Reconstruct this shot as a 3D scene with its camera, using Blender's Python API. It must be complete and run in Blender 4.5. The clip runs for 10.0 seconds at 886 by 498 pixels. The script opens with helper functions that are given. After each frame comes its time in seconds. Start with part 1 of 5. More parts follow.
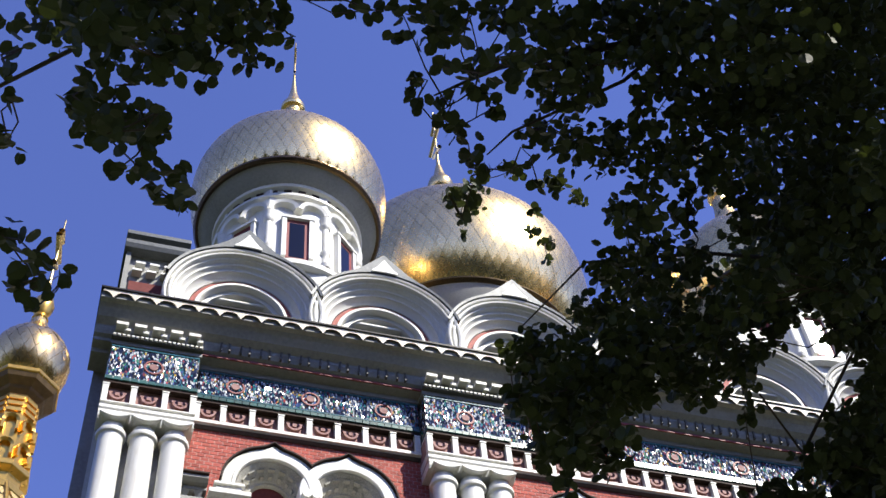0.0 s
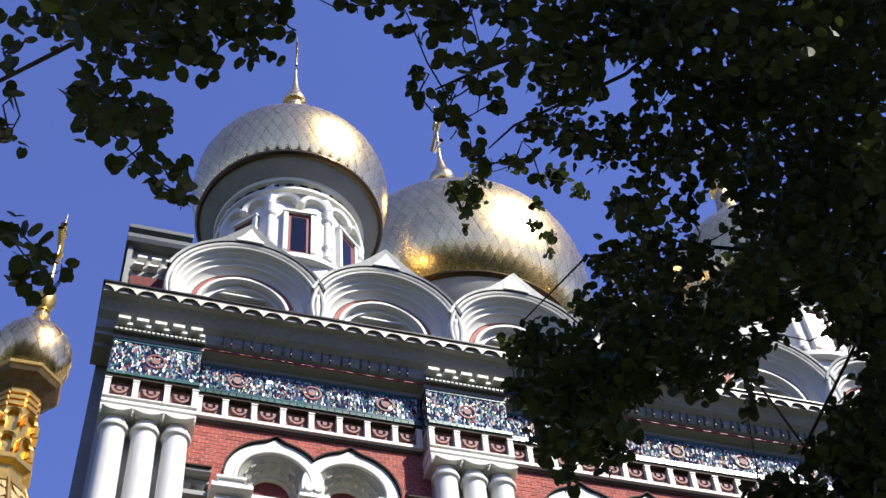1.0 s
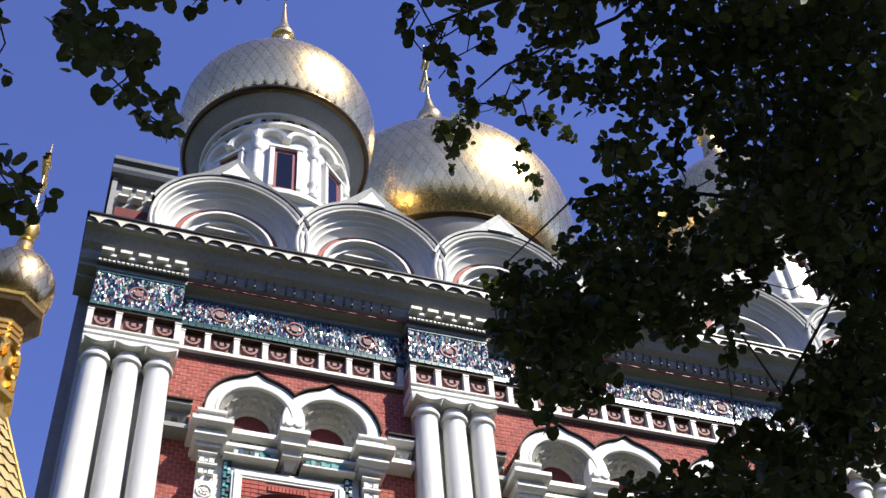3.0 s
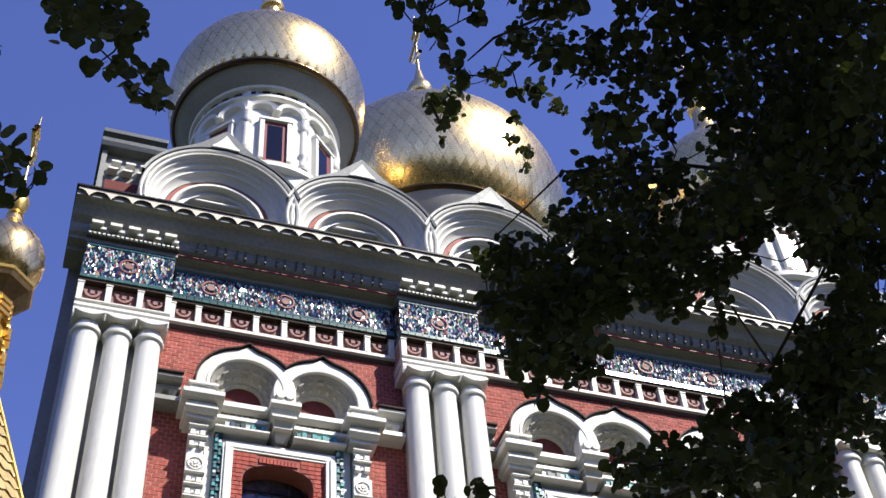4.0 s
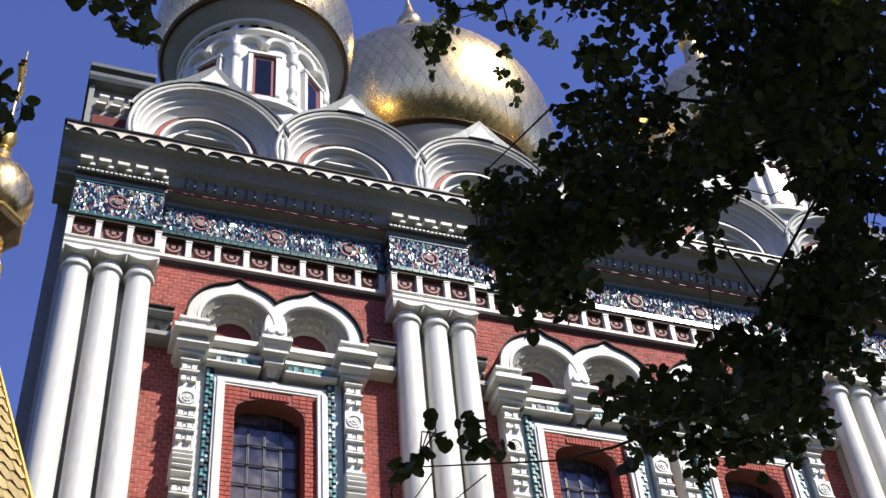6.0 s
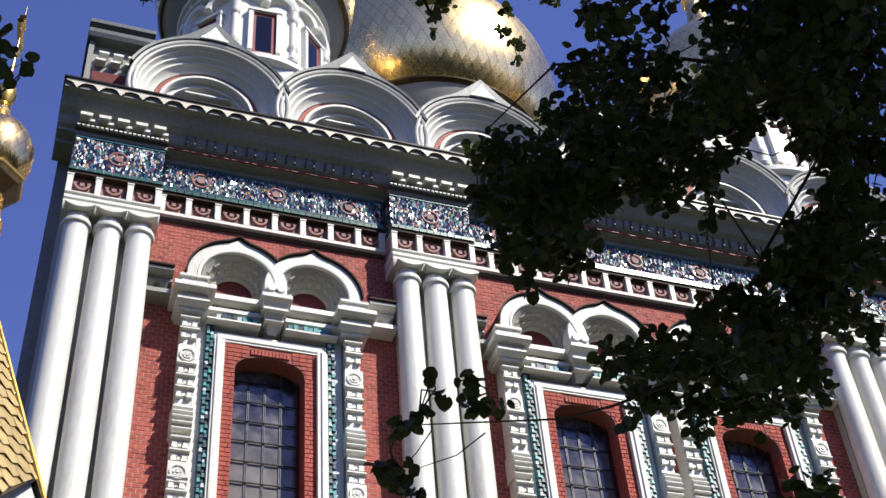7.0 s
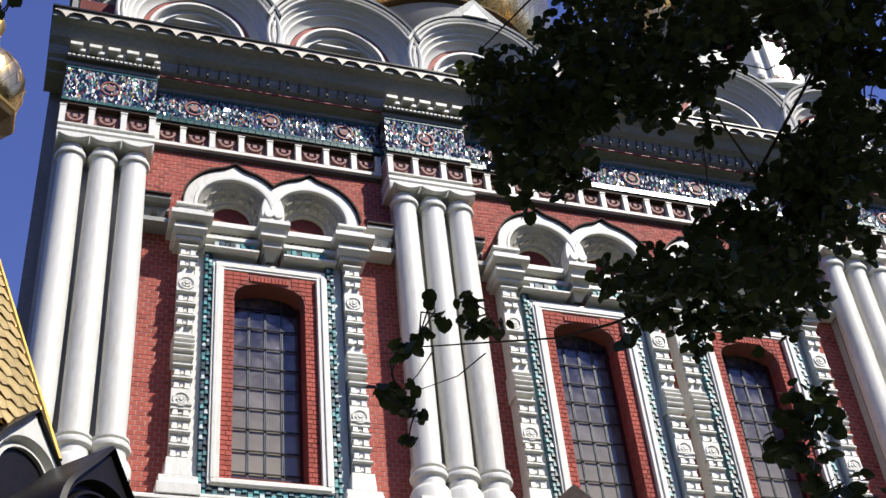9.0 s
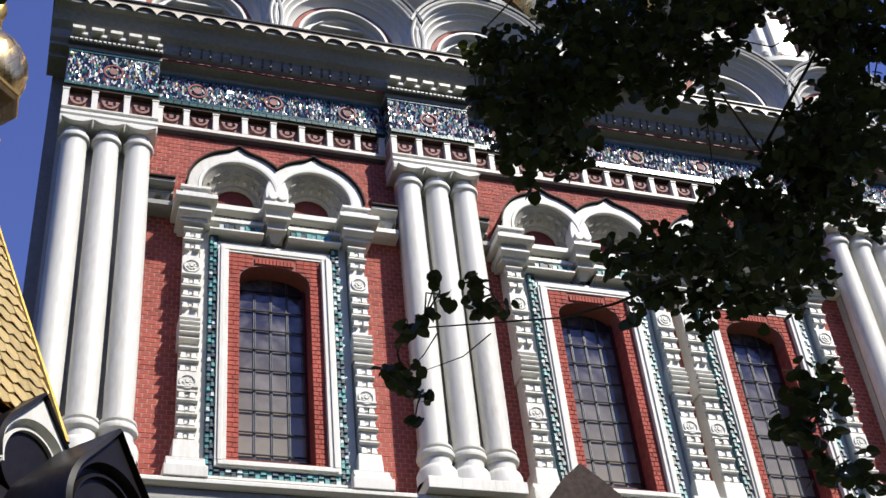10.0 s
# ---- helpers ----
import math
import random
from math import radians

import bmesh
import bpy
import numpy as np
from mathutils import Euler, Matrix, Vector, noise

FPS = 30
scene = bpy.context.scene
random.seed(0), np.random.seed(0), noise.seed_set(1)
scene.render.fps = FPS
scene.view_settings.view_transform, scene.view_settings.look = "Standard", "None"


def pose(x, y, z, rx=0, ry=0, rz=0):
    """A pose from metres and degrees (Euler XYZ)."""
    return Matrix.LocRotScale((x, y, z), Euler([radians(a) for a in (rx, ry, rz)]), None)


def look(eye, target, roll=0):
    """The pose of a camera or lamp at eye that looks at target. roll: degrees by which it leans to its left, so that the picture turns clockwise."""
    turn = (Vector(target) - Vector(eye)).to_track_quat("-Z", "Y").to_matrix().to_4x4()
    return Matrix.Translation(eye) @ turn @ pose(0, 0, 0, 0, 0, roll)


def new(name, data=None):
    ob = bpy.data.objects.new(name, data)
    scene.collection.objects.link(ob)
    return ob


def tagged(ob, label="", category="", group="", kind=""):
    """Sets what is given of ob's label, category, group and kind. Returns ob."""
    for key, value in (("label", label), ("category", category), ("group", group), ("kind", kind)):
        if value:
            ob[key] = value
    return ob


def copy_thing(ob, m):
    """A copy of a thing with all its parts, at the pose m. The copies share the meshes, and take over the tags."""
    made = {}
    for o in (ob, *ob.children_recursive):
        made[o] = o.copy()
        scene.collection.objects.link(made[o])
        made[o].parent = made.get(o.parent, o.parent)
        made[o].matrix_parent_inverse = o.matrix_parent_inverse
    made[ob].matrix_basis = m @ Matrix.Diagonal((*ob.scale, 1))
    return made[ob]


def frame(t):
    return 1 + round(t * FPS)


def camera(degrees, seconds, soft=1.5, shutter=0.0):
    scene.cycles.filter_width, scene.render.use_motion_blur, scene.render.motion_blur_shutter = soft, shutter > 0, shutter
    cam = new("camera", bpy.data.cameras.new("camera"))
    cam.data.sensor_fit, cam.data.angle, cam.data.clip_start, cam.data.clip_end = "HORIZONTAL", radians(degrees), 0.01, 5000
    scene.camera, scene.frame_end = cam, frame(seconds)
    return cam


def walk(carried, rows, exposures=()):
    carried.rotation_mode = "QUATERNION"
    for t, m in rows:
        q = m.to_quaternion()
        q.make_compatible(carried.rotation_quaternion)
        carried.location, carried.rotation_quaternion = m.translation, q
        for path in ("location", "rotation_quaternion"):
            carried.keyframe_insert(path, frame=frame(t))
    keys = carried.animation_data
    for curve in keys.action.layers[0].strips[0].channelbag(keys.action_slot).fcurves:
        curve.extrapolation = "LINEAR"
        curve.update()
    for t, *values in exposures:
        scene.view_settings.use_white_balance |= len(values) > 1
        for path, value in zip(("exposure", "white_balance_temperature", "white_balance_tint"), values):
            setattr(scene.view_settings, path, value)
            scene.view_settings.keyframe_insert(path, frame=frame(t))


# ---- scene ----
EX, EY, EZ = 3.997, -15.148, 1.6
cam = camera(36.66, 10.0, soft=1.5)
PATH = [
    (0.0, pose(EX, EY, EZ, 142.380, 3.779, -16.170)),
    (0.5, pose(EX, EY, EZ, 142.128, 3.585, -16.132)),
    (1.0, pose(EX, EY, EZ, 142.121, 3.743, -16.095)),
    (1.5, pose(EX, EY, EZ, 141.611, 3.598, -16.561)),
    (2.0, pose(EX, EY, EZ, 140.926, 3.617, -16.998)),
    (2.5, pose(EX, EY, EZ, 140.360, 3.496, -17.534)),
    (3.0, pose(EX, EY, EZ, 139.450, 3.321, -17.626)),
    (4.5, pose(EX, EY, EZ, 137.787, 3.892, -17.891)),
    (5.0, pose(EX, EY, EZ, 137.181, 3.959, -17.803)),
    (5.5, pose(EX, EY, EZ, 136.379, 4.132, -17.916)),
    (7.0, pose(EX, EY, EZ, 133.666, 3.865, -18.217)),
    (7.5, pose(EX, EY, EZ, 133.002, 4.183, -18.201)),
    (8.0, pose(EX, EY, EZ, 132.250, 4.447, -18.032)),
    (8.5, pose(EX, EY, EZ, 131.285, 4.749, -17.597)),
    (9.0, pose(EX, EY, EZ, 130.404, 4.961, -17.394)),
    (9.5, pose(EX, EY, EZ, 129.857, 4.968, -17.210)),
    (10.0, pose(EX, EY, EZ, 129.617, 5.206, -16.928)),
]
walk(cam, PATH, exposures=[(0.0, 0.90), (5.0, 0.68), (10.0, 0.46)])

# ---- light ----
SUN_ELEV, SUN_AZ = 45.0, 143.0          # azimuth from +Y towards +X
SUN_DIR = Vector((math.cos(radians(SUN_ELEV)) * math.sin(radians(SUN_AZ)),
                  math.cos(radians(SUN_ELEV)) * math.cos(radians(SUN_AZ)), math.sin(radians(SUN_ELEV))))
world = bpy.data.worlds.new("sky")
scene.world = world
world.use_nodes = True
wn = world.node_tree.nodes
sky = wn.new("ShaderNodeTexSky")
sky.sky_type = "NISHITA"
sky.sun_disc = False
sky.sun_elevation, sky.sun_rotation = radians(SUN_ELEV), radians(SUN_AZ)
sky.air_density, sky.dust_density, sky.ozone_density = 1.0, 0.0, 3.0
tint = wn.new("ShaderNodeMix")
tint.data_type, tint.blend_type = "RGBA", "MULTIPLY"
tint.inputs[0].default_value = 1.0
tint.inputs[7].default_value = (1.24, 1.12, 1.80, 1)
world.node_tree.links.new(sky.outputs[0], tint.inputs[6])
world.node_tree.links.new(tint.outputs[2], wn["Background"].inputs[0])
wn["Background"].inputs[1].default_value = 0.073
lamp = bpy.data.lights.new("sun", "SUN")
lamp.energy, lamp.angle, lamp.color = 5.0, radians(0.53), (1.0, 0.95, 0.85)
sun = new("sun", lamp)
sun.matrix_world = look(SUN_DIR * 60, (0, 0, 0))


# ---- materials ----
def material(name, base, rough=0.6, metal=0.0, vary=0.15, grain=9.0, bump=0.15, bump_scale=60.0, second=None, island=0.0, spec=0.5, streak=1.0, low=0.12, high=0.42):
    """Base colour with broad stains, fine grain and relief; island: tone change from piece to piece."""
    m = bpy.data.materials.new(name)
    m.use_nodes = True
    n, l = m.node_tree.nodes, m.node_tree.links
    b = n["Principled BSDF"]
    b.inputs["Roughness"].default_value, b.inputs["Metallic"].default_value = rough, metal
    b.inputs["Specular IOR Level"].default_value = spec
    co = n.new("ShaderNodeTexCoord")
    big, fine = n.new("ShaderNodeTexNoise"), n.new("ShaderNodeTexNoise")
    mp = n.new("ShaderNodeMapping")
    mp.inputs["Scale"].default_value = (1.0, 1.0, streak)
    l.new(co.outputs["Object"], mp.inputs["Vector"])
    vec = mp.outputs[0]
    for tex, s in ((big, grain * 0.12), (fine, grain * 2.0)):
        tex.inputs["Scale"].default_value, tex.inputs["Detail"].default_value = s, 5.0
        l.new(vec, tex.inputs["Vector"])
    ramp = n.new("ShaderNodeMix")
    ramp.data_type = "RGBA"
    other = second or tuple(c * (1 - 1.6 * vary) for c in base)
    ramp.inputs[6].default_value, ramp.inputs[7].default_value = (*base, 1), (*other, 1)
    add = n.new("ShaderNodeMath")
    add.operation = "MULTIPLY"
    l.new(big.outputs["Fac"], add.inputs[0])
    l.new(fine.outputs["Fac"], add.inputs[1])
    rng = n.new("ShaderNodeMapRange")
    rng.inputs[1].default_value, rng.inputs[2].default_value = low, high
    l.new(add.outputs[0], rng.inputs[0])
    l.new(rng.outputs[0], ramp.inputs[0])
    out = ramp.outputs[2]
    if island:
        geo, info, hsv = n.new("ShaderNodeNewGeometry"), n.new("ShaderNodeObjectInfo"), n.new("ShaderNodeHueSaturation")
        mix, mr = n.new("ShaderNodeMath"), n.new("ShaderNodeMapRange")
        mix.operation = "PINGPONG"
        mix.inputs[1].default_value = 1.0
        sm = n.new("ShaderNodeMath")
        l.new(geo.outputs["Random Per Island"], sm.inputs[0])
        l.new(info.outputs["Random"], sm.inputs[1])
        l.new(sm.outputs[0], mix.inputs[0])
        mr.inputs[3].default_value, mr.inputs[4].default_value = 1 - island, 1 + island
        l.new(mix.outputs[0], mr.inputs[0])
        l.new(mr.outputs[0], hsv.inputs["Value"])
        l.new(out, hsv.inputs["Color"])
        out = hsv.outputs[0]
    l.new(out, b.inputs["Base Color"])
    if bump:
        relief, bn = n.new("ShaderNodeTexNoise"), n.new("ShaderNodeBump")
        relief.inputs["Scale"].default_value, relief.inputs["Detail"].default_value = bump_scale, 4.0
        l.new(co.outputs["Object"], relief.inputs["Vector"])
        bn.inputs["Strength"].default_value, bn.inputs["Distance"].default_value = bump, 0.02
        l.new(relief.outputs["Fac"], bn.inputs["Height"])
        l.new(bn.outputs[0], b.inputs["Normal"])
    rr = n.new("ShaderNodeMapRange")
    rr.inputs[3].default_value, rr.inputs[4].default_value = max(0.02, rough - 0.08), min(1.0, rough + 0.10)
    l.new(fine.outputs["Fac"], rr.inputs[0])
    l.new(rr.outputs[0], b.inputs["Roughness"])
    return m


WHITE = material("white_painted_plaster", (0.615, 0.61, 0.565), 0.55, vary=0.08, bump=0.10, second=(0.47, 0.44, 0.37), streak=0.2, low=0.24, high=0.60, grain=11)
CREAM = material("cream_painted_metal", (0.62, 0.56, 0.45), 0.5, vary=0.15)
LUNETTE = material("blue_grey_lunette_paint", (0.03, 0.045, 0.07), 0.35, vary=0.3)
# grey paint lowered further for the shade on cornice, eaves and undersides
GREYWHITE = material("grey_plaster_with_shade", (0.235, 0.235, 0.215), 0.6, vary=0.18)
BRICK = material("red_brick", (0.36, 0.085, 0.062), 0.75, vary=0.22, island=0.26, bump=0.35, spec=0.2)
MORTAR = material("pink_mortar", (0.46, 0.26, 0.22), 0.85, vary=0.2)
REDPAINT = material("dark_red_paint", (0.22, 0.036, 0.030), 0.55, vary=0.2)
PINKPANEL = material("weathered_pink_panel", (0.30, 0.17, 0.15), 0.75, vary=0.3, second=(0.19, 0.085, 0.075))
TEAL = material("teal_glazed_tile", (0.025, 0.095, 0.11), 0.25, vary=0.3, island=0.75, bump=0.05)
GREEN = material("green_glazed_tile", (0.03, 0.10, 0.085), 0.3, vary=0.3, island=0.3, bump=0.05)
ROOF = material("grey_sheet_metal", (0.26, 0.28, 0.29), 0.42, 0.5, vary=0.3, bump=0.12)
# dark lead taken down to near black for tree shade over the porch
DARKROOF = material("dark_shaded_lead_roof", (0.012, 0.010, 0.010), 0.38, 0.0, vary=0.35, bump=0.12, bump_scale=5, spec=0.22)
GOLD = material("gilded_sheet", (0.86, 0.64, 0.29), 0.27, 1.0, vary=0.12, island=0.12, bump=0.05, bump_scale=3)
OLDGOLD = material("warm_gilding", (0.88, 0.53, 0.12), 0.3, 1.0, vary=0.25, bump=0.15, bump_scale=14)
GOLDTILE = material("gold_glazed_tile", (0.60, 0.45, 0.20), 0.35, 0.35, vary=0.2, island=0.25, bump=0.1)
TURRETGOLD = material("old_gilt_sheet", (0.90, 0.62, 0.26), 0.24, 1.0, vary=0.2, island=0.3, bump=0.15, bump_scale=9)
BROWNGILT = material("brown_gilt_underside", (0.20, 0.13, 0.06), 0.5, 0.3, vary=0.25)
DARKRIM = material("tarnished_gilt_rim", (0.10, 0.065, 0.03), 0.35, 1.0, vary=0.3)
BROWNTIN = material("brown_tin_flashing", (0.045, 0.028, 0.022), 0.6, 0.0, vary=0.3, spec=0.1)
DARKGLASS = material("dark_drum_glass", (0.006, 0.006, 0.009), 0.10, vary=0.3, bump=0.08, bump_scale=6)
DARKTIN = material("dark_tin_roof_edge", (0.10, 0.11, 0.115), 0.5, 0.2, vary=0.3)
IRON = material("black_iron", (0.014, 0.014, 0.016), 0.55, 0.0, spec=0.2)
# sash red lowered for the shade deep in the reveal
SASH = material("shade_dark_red_sash", (0.075, 0.014, 0.012), 0.5, vary=0.2, spec=0.2)
JOINTS = material("red_tinted_joints", (0.30, 0.12, 0.10), 0.85, vary=0.2, spec=0.2)
# weathered stone, its base also lowered for shade inside the arches
CARVED = material("weathered_shade_dark_stone", (0.40, 0.39, 0.34), 0.7, vary=0.3, second=(0.19, 0.18, 0.15), grain=20)
PIER = material("pale_pier_plaster", (0.46, 0.455, 0.42), 0.6, vary=0.15)
# dark grey that stands for shade under the frieze and cornice
DARKSTONE = material("shade_dark_plaster", (0.085, 0.082, 0.075), 0.7, vary=0.3)
# red lowered for the shade inside the arches and on the attic panels
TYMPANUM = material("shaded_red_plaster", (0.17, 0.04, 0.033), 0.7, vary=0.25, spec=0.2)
SEAM = material("dull_gilt_seams", (0.46, 0.36, 0.19), 0.45, 1.0, vary=0.2, bump=0.05)
RINGRED = material("red_ring_paint", (0.36, 0.10, 0.08), 0.6, vary=0.2, spec=0.2)
STONE = material("weathered_limestone", (0.50, 0.47, 0.41), 0.8, vary=0.25)
BARK = material("bark", (0.07, 0.05, 0.035), 0.9, vary=0.4, bump=0.6, bump_scale=30)
WOODS = material("woodland_canopy", (0.045, 0.06, 0.022), 0.95, vary=0.4, second=(0.015, 0.022, 0.008), grain=4, bump=0.6, bump_scale=1.5)
SOIL = material("shaded_lawn", (0.060, 0.065, 0.030), 0.95, vary=0.3, second=(0.03, 0.045, 0.018), grain=3)


def glass_material():
    m = bpy.data.materials.new("leaded_window_glass")
    m.use_nodes = True
    n, l = m.node_tree.nodes, m.node_tree.links
    b = n["Principled BSDF"]
    co, wave = n.new("ShaderNodeTexCoord"), n.new("ShaderNodeTexNoise")
    l.new(co.outputs["Object"], wave.inputs["Vector"])
    wave.inputs["Scale"].default_value = 3.5
    ramp = n.new("ShaderNodeValToRGB")
    ramp.color_ramp.elements[0].color, ramp.color_ramp.elements[1].color = (0.03, 0.03, 0.05, 1), (0.20, 0.19, 0.20, 1)
    ramp.color_ramp.elements[0].position, ramp.color_ramp.elements[1].position = 0.4, 0.75
    l.new(wave.outputs["Fac"], ramp.inputs[0])
    # pale blinds behind the lower panes
    sep, rise, blind = n.new("ShaderNodeSeparateXYZ"), n.new("ShaderNodeMapRange"), n.new("ShaderNodeMix")
    l.new(co.outputs["Object"], sep.inputs[0])
    rise.inputs[1].default_value, rise.inputs[2].default_value = 10.8, 13.4
    l.new(sep.outputs[2], rise.inputs[0])
    blind.data_type = "RGBA"
    blind.inputs[6].default_value = (0.27, 0.24, 0.18, 1)
    l.new(rise.outputs[0], blind.inputs[0])
    l.new(ramp.outputs[0], blind.inputs[7])
    l.new(blind.outputs[2], b.inputs["Base Color"])
    b.inputs["Roughness"].default_value, b.inputs["IOR"].default_value = 0.07, 1.6
    bn, n2 = n.new("ShaderNodeBump"), n.new("ShaderNodeTexNoise")
    n2.inputs["Scale"].default_value = 5.0
    l.new(co.outputs["Object"], n2.inputs["Vector"])
    bn.inputs["Strength"].default_value, bn.inputs["Distance"].default_value = 0.25, 0.02
    l.new(n2.outputs["Fac"], bn.inputs["Height"])
    l.new(bn.outputs[0], b.inputs["Normal"])
    return m


def mosaic_material():
    """Small glazed tesserae in blue, white, teal, red and gold."""
    m = bpy.data.materials.new("majolica_mosaic")
    m.use_nodes = True
    n, l = m.node_tree.nodes, m.node_tree.links
    b = n["Principled BSDF"]
    co, vo = n.new("ShaderNodeTexCoord"), n.new("ShaderNodeTexVoronoi")
    vo.inputs["Scale"].default_value = 26.0
    tall = n.new("ShaderNodeMapping")
    tall.inputs["Scale"].default_value = (1.45, 1.0, 0.62)
    l.new(co.outputs["Object"], tall.inputs["Vector"])
    l.new(tall.outputs[0], vo.inputs["Vector"])
    sep = n.new("ShaderNodeSeparateColor")
    l.new(vo.outputs["Color"], sep.inputs[0])
    ramp = n.new("ShaderNodeValToRGB")
    ramp.color_ramp.interpolation = "CONSTANT"
    stops = [(0.0, (0.012, 0.018, 0.04)), (0.29, (0.46, 0.51, 0.54)), (0.45, (0.03, 0.17, 0.18)), (0.55, (0.05, 0.09, 0.22)), (0.63, (0.60, 0.60, 0.57)),
             (0.75, (0.26, 0.04, 0.035)), (0.81, (0.34, 0.23, 0.05)), (0.86, (0.04, 0.18, 0.10)), (0.91, (0.02, 0.016, 0.016))]
    els = ramp.color_ramp.elements
    while len(els) < len(stops):
        els.new(0.5)
    for e, (p, c) in zip(els, stops):
        e.position, e.color = p, (*c, 1)
    l.new(sep.outputs[0], ramp.inputs[0])
    edge, grout, mixc = n.new("ShaderNodeTexVoronoi"), n.new("ShaderNodeMapRange"), n.new("ShaderNodeMix")
    edge.feature = "DISTANCE_TO_EDGE"
    edge.inputs["Scale"].default_value = 26.0
    l.new(tall.outputs[0], edge.inputs["Vector"])
    grout.inputs[1].default_value, grout.inputs[2].default_value = 0.05, 0.14
    l.new(edge.outputs["Distance"], grout.inputs[0])
    mixc.data_type = "RGBA"
    mixc.inputs[6].default_value = (0.02, 0.025, 0.05, 1)
    l.new(grout.outputs[0], mixc.inputs[0])
    l.new(ramp.outputs[0], mixc.inputs[7])
    l.new(mixc.outputs[2], b.inputs["Base Color"])
    b.inputs["Roughness"].default_value = 0.17
    # each tessera leans its own way
    geo = n.new("ShaderNodeNewGeometry")
    lean, scale_, add_, unit = (n.new("ShaderNodeVectorMath") for _ in range(4))
    lean.operation, scale_.operation, add_.operation, unit.operation = "SUBTRACT", "SCALE", "ADD", "NORMALIZE"
    lean.inputs[1].default_value = (0.5, 0.5, 0.5)
    l.new(vo.outputs["Color"], lean.inputs[0])
    scale_.inputs["Scale"].default_value = 0.75
    l.new(lean.outputs[0], scale_.inputs[0])
    l.new(geo.outputs["Normal"], add_.inputs[0])
    l.new(scale_.outputs[0], add_.inputs[1])
    l.new(add_.outputs[0], unit.inputs[0])
    l.new(unit.outputs[0], b.inputs["Normal"])
    return m


def leaf_material(name, base, pass_light):
    m = bpy.data.materials.new(name)
    m.use_nodes = True
    n, l = m.node_tree.nodes, m.node_tree.links
    b = n["Principled BSDF"]
    geo, ramp = n.new("ShaderNodeNewGeometry"), n.new("ShaderNodeValToRGB")
    ramp.color_ramp.elements[0].color = (*[c * 0.55 for c in base], 1)
    ramp.color_ramp.elements[1].color = (*[min(1, c * 1.5) for c in base], 1)
    l.new(geo.outputs["Random Per Island"], ramp.inputs[0])
    l.new(ramp.outputs[0], b.inputs["Base Color"])
    b.inputs["Roughness"].default_value = 0.55
    b.inputs["Specular IOR Level"].default_value = 0.20
    tr, mix = n.new("ShaderNodeBsdfTranslucent"), n.new("ShaderNodeMixShader")
    tr.inputs["Color"].default_value = (0.10, 0.13, 0.02, 1)
    mix.inputs[0].default_value = pass_light
    l.new(b.outputs[0], mix.inputs[1])
    l.new(tr.outputs[0], mix.inputs[2])
    l.new(mix.outputs[0], n["Material Output"].inputs[0])
    return m


def tile_material():
    """Glazed studs, each teal, near black, turquoise or white."""
    m = bpy.data.materials.new("mixed_glazed_studs")
    m.use_nodes = True
    n, l = m.node_tree.nodes, m.node_tree.links
    b = n["Principled BSDF"]
    geo, ramp = n.new("ShaderNodeNewGeometry"), n.new("ShaderNodeValToRGB")
    ramp.color_ramp.interpolation = "CONSTANT"
    stops = [(0.0, (0.012, 0.03, 0.04)), (0.30, (0.03, 0.12, 0.13)), (0.55, (0.06, 0.25, 0.26)), (0.78, (0.42, 0.48, 0.48)), (0.90, (0.02, 0.05, 0.09))]
    els = ramp.color_ramp.elements
    while len(els) < len(stops):
        els.new(0.5)
    for e, (p, c) in zip(els, stops):
        e.position, e.color = p, (*c, 1)
    l.new(geo.outputs["Random Per Island"], ramp.inputs[0])
    l.new(ramp.outputs[0], b.inputs["Base Color"])
    b.inputs["Roughness"].default_value = 0.45
    b.inputs["Specular IOR Level"].default_value = 0.25
    return m


TILES = tile_material()
GLASS = glass_material()
MOSAIC = mosaic_material()
LEAF = leaf_material("lime_leaf", (0.038, 0.047, 0.021), 0.11)


